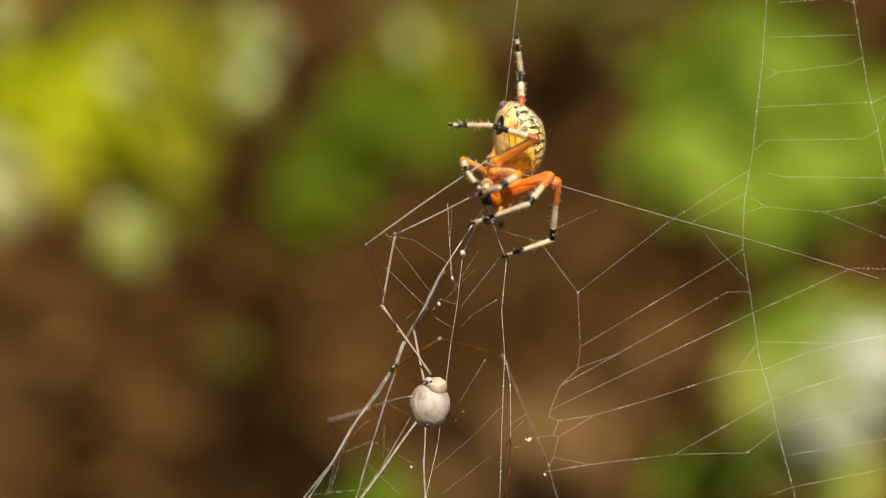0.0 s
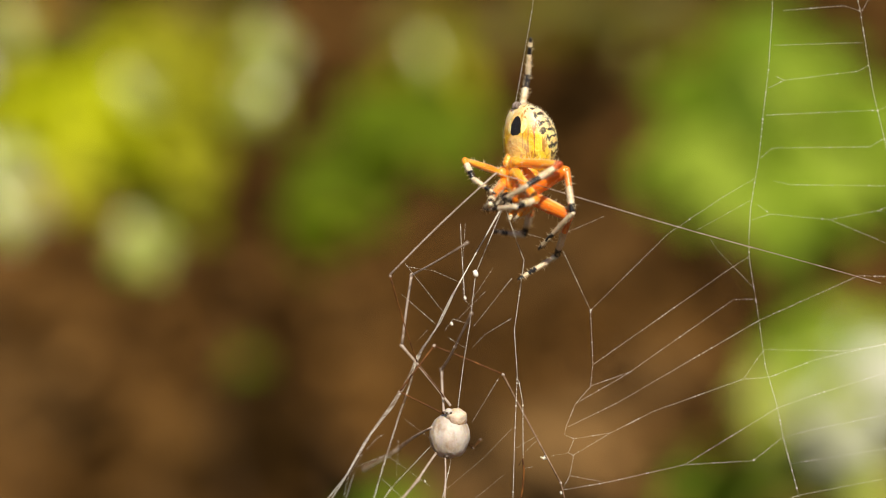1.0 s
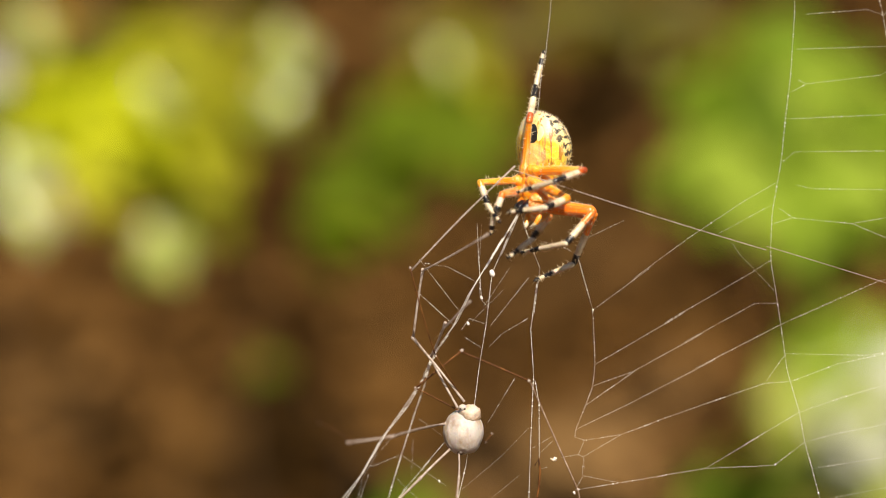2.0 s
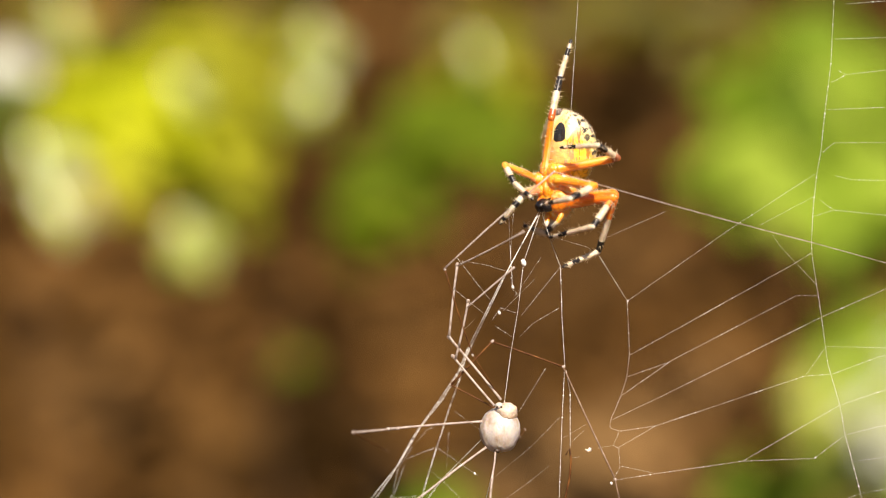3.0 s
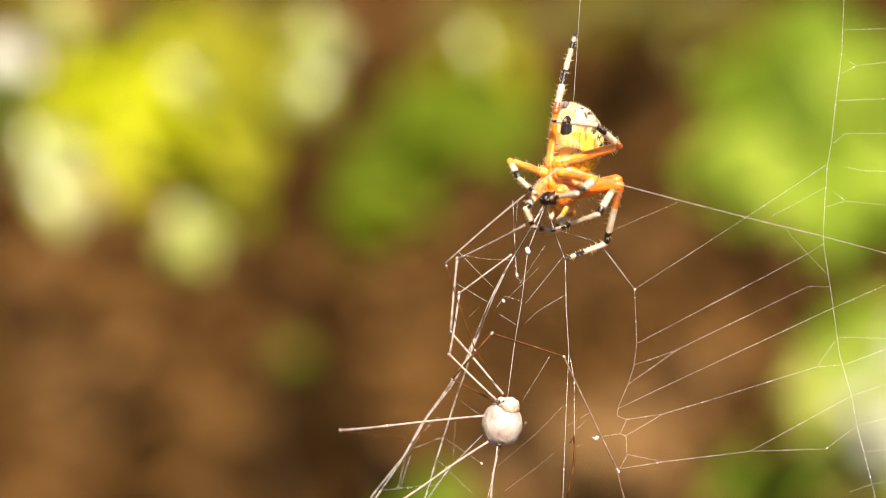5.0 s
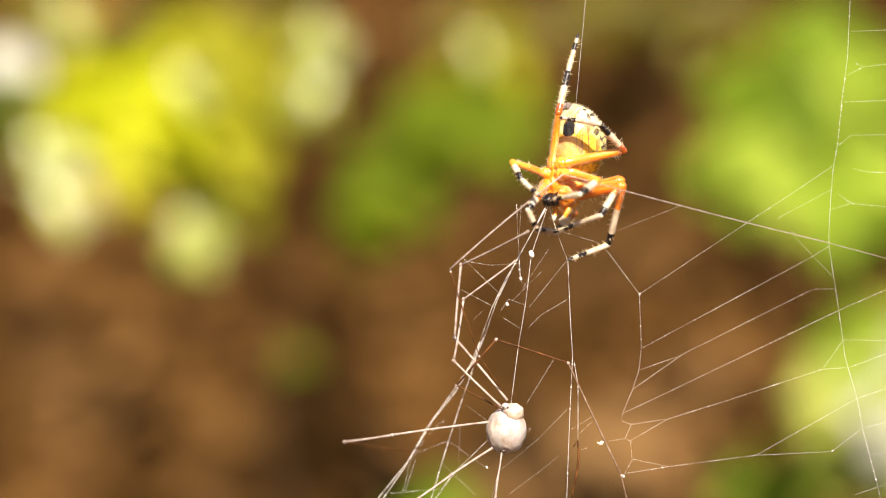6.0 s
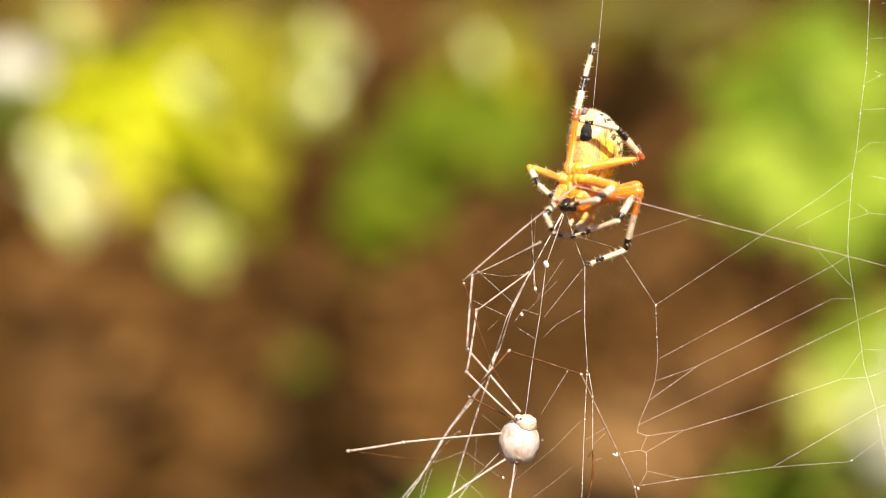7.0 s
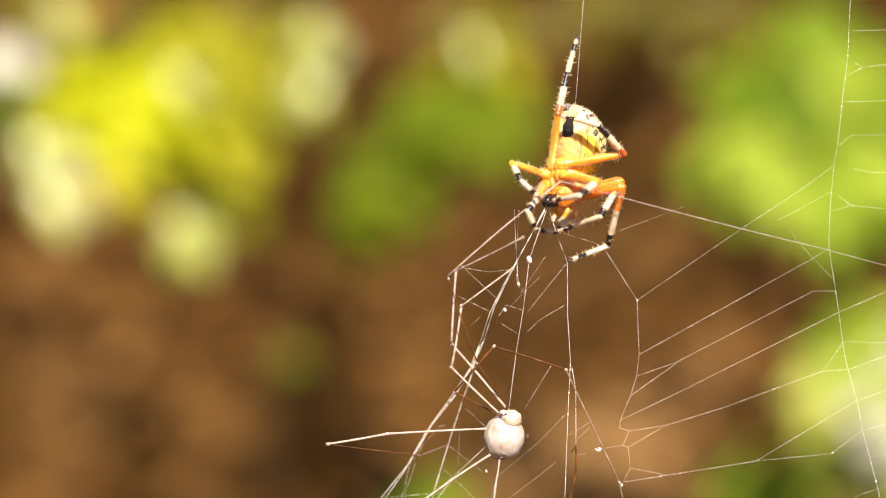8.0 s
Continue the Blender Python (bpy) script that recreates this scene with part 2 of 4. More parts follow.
    t.links.new(col, p.inputs["Base Color"])
    return m


MAT["abdomen"] = abdomen_material()


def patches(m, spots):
    """Darker and lighter patches laid over the forest floor's colour: x, y, half width, half depth, change."""
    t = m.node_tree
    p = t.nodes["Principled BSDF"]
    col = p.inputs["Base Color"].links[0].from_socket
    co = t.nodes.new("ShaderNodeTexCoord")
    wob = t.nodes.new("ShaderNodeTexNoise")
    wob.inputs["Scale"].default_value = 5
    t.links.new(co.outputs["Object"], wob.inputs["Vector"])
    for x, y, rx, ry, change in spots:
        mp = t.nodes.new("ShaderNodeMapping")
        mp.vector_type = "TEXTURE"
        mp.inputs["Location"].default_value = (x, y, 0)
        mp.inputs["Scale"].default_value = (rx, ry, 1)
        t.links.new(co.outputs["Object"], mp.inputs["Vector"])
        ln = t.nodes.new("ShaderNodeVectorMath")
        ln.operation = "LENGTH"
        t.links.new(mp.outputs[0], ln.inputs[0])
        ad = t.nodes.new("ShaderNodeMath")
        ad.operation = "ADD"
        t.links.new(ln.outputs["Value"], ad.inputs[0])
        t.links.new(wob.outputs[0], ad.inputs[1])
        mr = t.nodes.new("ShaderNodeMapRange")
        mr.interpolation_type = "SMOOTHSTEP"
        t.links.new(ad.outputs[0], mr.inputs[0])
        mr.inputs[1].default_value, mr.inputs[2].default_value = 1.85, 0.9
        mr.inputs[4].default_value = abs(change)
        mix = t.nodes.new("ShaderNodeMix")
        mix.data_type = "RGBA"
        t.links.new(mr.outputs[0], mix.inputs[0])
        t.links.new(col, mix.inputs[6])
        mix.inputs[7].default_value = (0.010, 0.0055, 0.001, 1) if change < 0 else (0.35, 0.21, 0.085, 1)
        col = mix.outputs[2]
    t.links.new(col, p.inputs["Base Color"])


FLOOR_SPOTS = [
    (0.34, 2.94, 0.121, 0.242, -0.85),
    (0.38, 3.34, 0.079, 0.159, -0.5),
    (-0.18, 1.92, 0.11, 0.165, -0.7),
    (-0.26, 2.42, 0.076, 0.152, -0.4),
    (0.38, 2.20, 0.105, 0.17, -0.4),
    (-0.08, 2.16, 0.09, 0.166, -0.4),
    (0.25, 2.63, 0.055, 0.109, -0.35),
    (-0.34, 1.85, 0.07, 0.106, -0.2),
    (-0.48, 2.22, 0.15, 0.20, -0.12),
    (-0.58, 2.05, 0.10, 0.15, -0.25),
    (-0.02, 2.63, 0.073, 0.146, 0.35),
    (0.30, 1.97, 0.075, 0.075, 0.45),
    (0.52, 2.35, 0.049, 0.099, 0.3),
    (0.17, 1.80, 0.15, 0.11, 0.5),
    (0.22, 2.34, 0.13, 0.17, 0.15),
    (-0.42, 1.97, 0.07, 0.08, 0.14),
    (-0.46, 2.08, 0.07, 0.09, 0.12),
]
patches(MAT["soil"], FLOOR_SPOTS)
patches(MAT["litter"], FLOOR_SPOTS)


# ---- mesh helpers ----
def part(name, bm, materials, parent=None, label="", smooth=True):
    """Links a bmesh as one mesh object under a thing or part."""
    me = bpy.data.meshes.new(name)
    bm.to_mesh(me)
    bm.free()
    for key in (materials if isinstance(materials, (list, tuple)) else [materials]):
        me.materials.append(MAT[key])
    for f in me.polygons:
        f.use_smooth = smooth
    ob = new(name, me)
    ob.parent = parent
    return tagged(ob, label) if label else ob


def ring(bm, centre, ax, ay, r, sides):
    return [bm.verts.new(centre + (ax * math.cos(a) + ay * math.sin(a)) * r) for a in (2 * math.pi * i / sides for i in range(sides))]


def tube(bm, points, radii, sides=8, mats=None):
    """A capped tube along points; mats gives the material slot of each stretch."""
    pts = [Vector(p) for p in points]
    loops = []
    side = None
    for i, p in enumerate(pts):
        d = (pts[min(i + 1, len(pts) - 1)] - pts[max(i - 1, 0)]).normalized()
        if side is None:
            side = d.orthogonal().normalized()
        side = (side - d * side.dot(d)).normalized()
        loops.append(ring(bm, p, side, d.cross(side), radii[i], sides))
    for i in range(len(loops) - 1):
        for j in range(sides):
            f = bm.faces.new((loops[i][j], loops[i][(j + 1) % sides], loops[i + 1][(j + 1) % sides], loops[i + 1][j]))
            f.material_index = mats[i] if mats else 0
    for loop, slot in ((loops[0][::-1], 0), (loops[-1], -1)):
        f = bm.faces.new(loop)
        f.material_index = mats[slot] if mats else 0


def spine(bm, at, way, length, r, slot=0):
    tip = bm.verts.new(at + way * length)
    a = way.orthogonal().normalized()
    base = ring(bm, at, a, way.cross(a), r, 3)
    for i in range(3):
        bm.faces.new((base[i], base[(i + 1) % 3], tip)).material_index = slot


def ball(bm, centre, size, u=24, v=16, shape=None, slot=0):
    """A rounded body; shape(d) gives a scale for the direction d."""
    rows = []
    c = Vector(centre)
    for i in range(1, v):
        a = math.pi * i / v
        row = []
        for j in range(u):
            b = 2 * math.pi * j / u
            d = Vector((math.sin(a) * math.cos(b), math.cos(a), math.sin(a) * math.sin(b)))
            k = shape(d) if shape else 1
            row.append(bm.verts.new(c + Vector((d.x * size[0], d.y * size[1], d.z * size[2])) * k))
        rows.append(row)
    top = bm.verts.new(c + Vector((0, size[1], 0)) * (shape(Vector((0, 1, 0))) if shape else 1))
    end = bm.verts.new(c - Vector((0, size[1], 0)) * (shape(Vector((0, -1, 0))) if shape else 1))
    faces = []
    for j in range(u):
        k = (j + 1) % u
        faces.append(bm.faces.new((top, rows[0][k], rows[0][j])))
        faces.append(bm.faces.new((end, rows[-1][j], rows[-1][k])))
        for i in range(v - 2):
            faces.append(bm.faces.new((rows[i][j], rows[i][k], rows[i + 1][k], rows[i + 1][j])))
    for f in faces:
        f.material_index = slot


# ---- what moves ----
MOVES = []
SWAY = {}
SWAY["outer"] = [(-2.1, -0.62), (-1.98, 0), (-3.1, 0.05), (-2.45, -0.15), (-0.8, 0.1), (0, 0), (0.05, -0.05), (0.05, -0.05), (0.09, 0.18), (0.28, 0.18), (0.48, 0.25), (0.48, 0.45), (0.46, 0.42)]
SWAY["upper"] = [(-1.75, -0.8), (-1.5, -0.2), (-2.75, -0.2), (-2.05, -0.47), (-0.7, -0.02), (0, 0), (-0.05, -0.13), (-0.05, -0.17), (0.09, 0.2), (0.29, 0.45), (0.48, 0.6), (0.48, 0.76), (0.5, 0.73)]
SWAY["top"] = [(-1.45, -0.9), (-1.2, -0.3), (-2.5, -0.3), (-1.8, -0.6), (-0.65, -0.05), (0, 0), (-0.05, -0.13), (-0.05, -0.17), (0.09, 0.2), (0.3, 0.5), (0.5, 0.65), (0.5, 0.85), (0.52, 0.8)]
SWAY["rim"] = [(-1.78, -0.3), (-2.09, -0.82), (-2.05, 0), (-1.52, -0.14), (-0.17, 0.1), (0, 0), (0, 0.1), (0, 0.1), (0.08, 0.04), (0.14, -0.15), (0.08, -0.23), (0.33, -0.02), (0.4, -0.3)]
SWAY["hem"] = [(-1.75, 0.08), (-1.77, -2.0), (-1.1, -0.85), (-1.15, -0.6), (-0.17, -0.05), (0, 0), (0.06, 0.25), (0, 0.24), (-0.05, 0.06), (-0.12, -0.15), (-0.29, -0.22), (-0.2, -0.26), (0, -0.68)]
SWAY["inner"] = [(1.01, 0), (0.75, -1.84), (1.09, -0.92), (-0.5, -0.59), (-0.17, -0.17), (0, 0), (0, 0.17), (0, 0.17), (-0.08, -0.08), (-0.08, -0.17), (-0.08, -0.17), (-0.17, -0.25), (-0.08, -0.42)]
SWAY["lower"] = [(-0.75, 0.25), (-0.9, -1.75), (-0.25, -0.67), (-0.67, -0.59), (-0.17, -0.17), (0, 0), (0, 0.17), (0, 0.17), (-0.08, -0.08), (-0.08, -0.17), (-0.17, -0.25), (-0.25, -0.25), (-0.08, -0.5)]
SWAY["centre"] = [(-0.17, 0.34), (-0.08, -2.09), (-0.08, -0.92), (0.5, -0.75), (0.34, -0.08), (0, 0), (0.08, 0.25), (0.08, 0.25), (-0.17, 0.25), (-0.25, 0.17), (-0.42, 0.25), (-0.34, 0.25), (-0.17, 0)]
SWAY["guy"] = [(-1.2, 0.1), (-1.3, -0.6), (-0.9, -0.3), (-0.8, 0), (0, 0), (0, 0), (0.05, 0.15), (0.05, 0.1), (0.1, 0), (0.1, 0), (0.1, 0), (0.15, 0), (0.35, 0)]
SWAY["prey"] = [(-1.59, 3.27), (-2.18, 1.68), (-0.42, 0.34), (-0.42, 1.34), (0.5, 0.42), (0, 0), (0, 0), (-0.08, -0.08), (-0.25, -0.59), (-0.5, -0.84), (-0.75, -0.75), (-0.67, -0.84), (-0.25, -1.01)]
SWAY["spider"] = [(0.92, 0.08), (2.18, 3.43), (1.76, 1.68), (2.6, 1.26), (0.42, 0), (0, 0), (0.25, -0.42), (0.34, -0.5), (-0.17, -0.08), (-0.08, 0.17), (-0.08, 0.67), (0.08, 0.5), (0.08, 0.34)]
SWAY["anchor"] = [(0.42, 0), (0.84, 0), (0.75, 0), (1.51, 0), (0.5, 0), (0, 0), (0, 0), (0, 0), (0, 0), (0, 0), (0, 0), (0, 0), (0, 0)]
SWAY["spinneret"] = [(-0.25, 0.34), (-0.25, 1.59), (-0.92, -0.08), (0.34, -0.08), (0.75, -0.34), (0, 0), (0.25, -0.42), (0.34, -0.5), (-0.17, -0.08), (-0.08, 0.17), (-0.08, 0.67), (0.08, 0.5), (0.08, 0.34)]
# sideways lean of the abdomen, in mm
LEAN = (-0.3, -0.4, -1.0, -1.3, -0.3, 0, 0, 0, 0, 0, 0, 0, 0)
SPIN = (-72, -55, -56, -53, -42, -39, -41, -43, -42, -40, -41, -43, -45)


def keep(ob, poses):
    MOVES.append((ob, list(zip(TIMES, poses))))
    ob.matrix_basis = poses[5]


def between(a, b):
    """The pose of a piece that runs along its own z from a towards b (metres)."""
    a, b = Vector(a), Vector(b)
    q = Vector((0, 0, 1)).rotation_difference((b - a).normalized())
    return Matrix.Translation(a) @ q.to_matrix().to_4x4()


def joints_at(rows, t):
    """Joints of a limb at t seconds, as offsets from its owner's middle (mm), between the given rows."""
    for (t0, *a), (t1, *b) in zip(rows, rows[1:]):
        if t <= t1:
            f = max(0, (t - t0) / (t1 - t0))
            return [Vector(p).lerp(Vector(q), f) for p, q in zip(a, b)]
    return [Vector(p) for p in rows[-1][1:]]


def chain(owner, base, rows):
    """Poses of the stiff pieces of one limb at all times, in the web's frame (metres)."""
    out = [[] for _ in rows[0][1:]]
    for m, t in zip(owner, TIMES):
        p = m @ (Vector(base) * MM)
        for i, q in enumerate(joints_at(rows, t)):
            q = m.translation + q * MM
            out[i].append(between(p, q))
            p = q
    return out


# ---- forest floor ----
def rise(x, y):
    """Height of the forest floor: flat under the web, climbing as a low bank behind it."""
    bank = BANK * max(0.0, y - 1.75 + 0.1 * math.sin(x * 1.3))
    near = max(0.0, 1 - (abs(x) + abs(y - 4)) / 14)
    return min(bank, 1.5 + 0.02 * bank) + near * 0.06 * noise.noise(Vector((x * 0.9, y * 0.9, 3)))


def ground():
    bm = bmesh.new()
    rows = []
    ys = [-60, -20, -6, -2, 0] + [0.25 * i for i in range(1, 49)] + [14, 18, 25, 40, 80, 200, 600]
    xs = [-600, -150, -40, -12, -6] + [-4 + 0.4 * i for i in range(21)] + [6, 12, 40, 150, 600]
    for y in ys:
        row = []
        for x in xs:
            row.append(bm.verts.new((x, y, rise(x, y))))
        rows.append(row)
    for i in range(len(rows) - 1):
        for j in range(len(xs) - 1):
            bm.faces.new((rows[i][j], rows[i][j + 1], rows[i + 1][j + 1], rows[i + 1][j]))
    return tagged(part("ground", bm, "soil"), "brown forest soil under fallen leaves", "ground", kind="structure")


ground()


def leaf_outline(s):
    return math.sin(math.pi * min(1, s) ** 0.85) ** 0.8


def litter():
    rng = random.Random(4)
    verts, faces = [], []
    for i in range(16000):
        if i < 9000:
            x, y = rng.gauss(0, 0.75), 1.5 + 2.6 * rng.random() ** 1.2
        else:
            x, y = rng.gauss(0, 2.8), 3.0 + rng.gauss(0, 2.4)
        z = rise(x, y) + 0.008 + rng.random() * 0.025
        m = pose(x, y, z, 12 + rng.gauss(0, 24), rng.gauss(0, 24), rng.uniform(0, 360))
        l = rng.uniform(0.03, 0.085)
        curl = rng.uniform(-0.25, 0.15)
        first = len(verts)
        for k in range(4):
            s = k / 3
            w = l * 0.32 * leaf_outline(0.06 + 0.9 * s)
            for side in (-1, 0, 1):
                verts.append(m @ Vector((side * w, (s - 0.5) * l, 0.15 * w if side else curl * l * math.sin(math.pi * s))))
        for k in range(3):
            for j in range(2):
                c = first + 3 * k + j
                faces.append((c, c + 1, c + 4, c + 3))
    me = bpy.data.meshes.new("leaf_litter")
    me.from_pydata(verts, [], faces)
    me.materials.append(MAT["litter"])
    return tagged(new("leaf_litter", me), "dry brown fallen leaves covering the soil", "leaf litter", kind="stuff")


litter()

# ---- shrubs behind the web ----
LEAF_MESH = {}


def leaf_mesh(material, variant):
    if (material, variant) in LEAF_MESH:
        return LEAF_MESH[material, variant]
    bm = bmesh.new()
    n = 9
    grid = []
    for k in range(n):
        s = k / (n - 1)
        w = 0.30 * leaf_outline(0.03 + 0.95 * s) + 0.004
        sag = -0.10 * s * s * (1 + variant * 0.6)
        row = []
        for j in (-1, -0.5, 0, 0.5, 1):
            row.append(bm.verts.new((w * j * (1 + 0.05 * math.sin(9 * s + variant)), s, sag + 0.09 * abs(j) * w / 0.3 + 0.012 * math.sin(14 * s + 3 * j))))
        grid.append(row)
    for k in range(n - 1):
        for j in range(4):
            bm.faces.new((grid[k][j], grid[k][j + 1], grid[k + 1][j + 1], grid[k + 1][j]))
    me = bpy.data.meshes.new("leaf")
    bm.to_mesh(me)
    bm.free()
    me.materials.append(MAT[material])
    for f in me.polygons:
        f.use_smooth = True
    LEAF_MESH[material, variant] = me
    return me


def shrub(name, label, sprays, glossy=()):
    """A shrub on one stem from the ground. Each spray: centre, half spread, leaf count, leaf length, leaf material.
    Glossy leaves, given by place and count, are turned to glint in the sun."""
    rng = random.Random(label + str(len(sprays)))
    foot = sum((Vector(sp[0]) for sp in sprays), Vector()) / len(sprays)
    thing = new(name)
    thing.location = (foot.x, foot.y + 0.06, 0)
    tagged(thing, label, "shrub", "shrubs behind the web")
    bm = bmesh.new()
    height = max(sp[0][2] for sp in sprays)
    stem = [Vector((0.015 * math.sin(i * 1.3 + foot.x * 9), 0.012 * math.cos(i * 1.7), height * i / 9)) for i in range(10)]
    tube(bm, stem, [0.0028 - 0.0002 * i for i in range(10)], 7)
    for centre, spread, count, size, material in sprays:
        c = Vector(centre) - thing.location
        fork = min(stem, key=lambda p: (p - c).length + max(0, p.z - c.z + 0.03) * 3)
        limb = [fork, fork.lerp(c, 0.5) + Vector((0, 0.02, 0.01)), c + Vector((0, 0.015, 0))]
        tube(bm, limb, [0.0017, 0.0013, 0.001], 6)
        for i in range(count):
            a, r = rng.uniform(0, 2 * math.pi), math.sqrt(rng.random())
            tip = c + Vector((math.cos(a) * r * spread[0], rng.uniform(-0.04, 0.03), math.sin(a) * r * spread[1]))
            tube(bm, [limb[1].lerp(limb[2], 0.6), c.lerp(tip, 0.5) + Vector((0, 0.01, 0)), tip], [0.0013, 0.001, 0.0007], 5)
            ob = new("leaf", leaf_mesh(material, i % 3))
            ob.parent = thing
            l = size * rng.uniform(0.75, 1.2)
            out = Vector((math.cos(a) * 0.8, 0, math.sin(a) * 0.5 - 0.35)).normalized()
            face = (SUN_FROM * 0.7 + Vector((0, -0.6, 0.1)) + Vector([rng.uniform(-0.4, 0.4) for _ in range(3)])).normalized()
            yv = (out - face * out.dot(face)).normalized()
            xv = yv.cross(face)
            centred = tip - yv * l * 0.5
            ob.matrix_basis = Matrix.Translation(centred) @ Matrix((xv, yv, face)).transposed().to_4x4() @ Matrix.Diagonal((l, l, l, 1))
    for centre, count in glossy:
        c = Vector(centre) - thing.location
        fork = min(stem, key=lambda p: (p - c).length + max(0, p.z - c.z + 0.03) * 3)
        glint = (SUN_FROM + (Vector((0, 0, 0.7)) - Vector(centre)).normalized()).normalized()
        for i in range(count):
            tip = c + Vector([rng.uniform(-0.005, 0.005) for _ in range(3)])
            tube(bm, [fork, fork.lerp(tip, 0.5) + Vector((0, 0.02, 0.01)), tip], [0.0014, 0.001, 0.0007], 5)
            ob = new("leaf", leaf_mesh("glossy_leaf", i % 3))
            ob.parent = thing
            l = 0.034 * rng.uniform(0.85, 1.15)
            face = (glint + Vector([rng.uniform(-0.04, 0.04) for _ in range(3)])).normalized()
            out = Vector((rng.uniform(-0.7, 0.7), 0, -1))
            yv = (out - face * out.dot(face)).normalized()
            ob.matrix_basis = Matrix.Translation(tip - yv * l * 0.5) @ Matrix((yv.cross(face), yv, face)).transposed().to_4x4() @ Matrix.Diagonal((l, l, l, 1))
    part("stem", bm, "bark", thing, "thin brown stem with twigs")
    return thing


shrub("yellow_shrub", "sunlit yellow-green shrub rising from the forest floor", [
    ((-0.237, 1.145, 0.554), (0.031, 0.033), 18, 0.045, "yellow_leaf"),
    ((-0.215, 1.199, 0.571), (0.029, 0.016), 6, 0.042, "yellow_leaf"),
    ((-0.182, 1.199, 0.571), (0.005, 0.005), 3, 0.026, "bright_leaf"),
    ((-0.140, 1.202, 0.578), (0.012, 0.012), 4, 0.036, "lime_leaf"),
    ((-0.155, 1.169, 0.522), (0.016, 0.016), 6, 0.036, "lime_leaf"),
    ((-0.220, 1.137, 0.519), (0.026, 0.018), 10, 0.042, "lime_leaf"),
    ((-0.19, 1.143, 0.546), (0.028, 0.028), 7, 0.04, "yellow_leaf"),
    ((-0.174, 1.165, 0.555), (0.03, 0.028), 9, 0.042, "lime_leaf"),
    ((-0.151, 1.169, 0.524), (0.026, 0.026), 7, 0.036, "lime_leaf"),
    ((-0.159, 1.171, 0.534), (0.032, 0.032), 8, 0.042, "lime_leaf"),
    ((-0.194, 1.184, 0.499), (0.033, 0.012), 7, 0.04, "lime_leaf"),
    ((-0.194, 1.255, 0.591), (0.038, 0.023), 12, 0.045, "lime_leaf"),
    ((-0.149, 1.183, 0.495), (0.021, 0.016), 6, 0.042, "lime_leaf"),
    ((-0.228, 1.257, 0.604), (0.021, 0.019), 7, 0.042, "olive_leaf"),
    ((-0.256, 1.257, 0.604), (0.019, 0.017), 6, 0.042, "orange_leaf"),
    ((-0.145, 1.198, 0.563), (0.021, 0.025), 6, 0.042, "lime_leaf"),
    ((-0.264, 1.2, 0.575), (0.018, 0.016), 6, 0.04, "lime_leaf"),
])
# not bleached: sun glints are painted into the pale leaf colour
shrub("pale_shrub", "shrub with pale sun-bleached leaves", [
    ((-0.277, 1.051, 0.597), (0.006, 0.008), 16, 0.034, "pale_glint_leaf"),
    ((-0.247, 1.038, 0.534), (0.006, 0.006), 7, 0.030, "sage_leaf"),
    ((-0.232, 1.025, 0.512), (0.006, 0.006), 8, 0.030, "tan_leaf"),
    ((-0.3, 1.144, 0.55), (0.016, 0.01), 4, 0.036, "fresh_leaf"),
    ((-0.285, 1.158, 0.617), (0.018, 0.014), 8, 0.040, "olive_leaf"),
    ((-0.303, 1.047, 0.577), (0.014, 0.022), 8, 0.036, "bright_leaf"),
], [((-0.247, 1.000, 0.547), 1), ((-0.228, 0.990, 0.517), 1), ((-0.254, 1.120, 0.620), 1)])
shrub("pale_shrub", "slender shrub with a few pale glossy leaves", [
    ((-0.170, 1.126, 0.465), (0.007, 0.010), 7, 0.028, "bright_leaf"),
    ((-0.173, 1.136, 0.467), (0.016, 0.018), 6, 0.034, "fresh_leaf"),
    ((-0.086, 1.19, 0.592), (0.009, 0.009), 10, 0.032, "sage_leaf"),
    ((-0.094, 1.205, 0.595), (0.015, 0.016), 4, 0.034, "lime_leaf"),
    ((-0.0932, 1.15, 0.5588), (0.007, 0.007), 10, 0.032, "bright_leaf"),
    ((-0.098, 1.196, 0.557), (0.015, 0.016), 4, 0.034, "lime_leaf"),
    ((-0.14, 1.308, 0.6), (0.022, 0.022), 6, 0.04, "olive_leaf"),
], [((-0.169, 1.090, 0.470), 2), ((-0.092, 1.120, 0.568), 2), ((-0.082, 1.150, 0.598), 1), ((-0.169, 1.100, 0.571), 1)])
shrub("green_shrub", "low shrub with deep green leaves in half shade", [
    ((-0.065, 1.226, 0.457), (0.024, 0.022), 5, 0.045, "deep_leaf"),
    ((-0.067, 1.235, 0.452), (0.019, 0.019), 4, 0.045, "deep_leaf"),
    ((-0.036, 1.233, 0.491), (0.030, 0.024), 6, 0.045, "deep_leaf"),
    ((-0.023, 1.256, 0.5), (0.026, 0.022), 6, 0.045, "deep_leaf"),
    ((0.007, 1.241, 0.528), (0.03, 0.021), 12, 0.045, "deep_leaf"),
    ((0.046, 1.273, 0.531), (0.028, 0.026), 12, 0.045, "deep_leaf"),
    ((-0.011, 1.296, 0.543), (0.022, 0.013), 5, 0.045, "deep_leaf"),
    ((-0.139, 1.544, 0.266), (0.016, 0.020), 3, 0.022, "deep_leaf"),
])
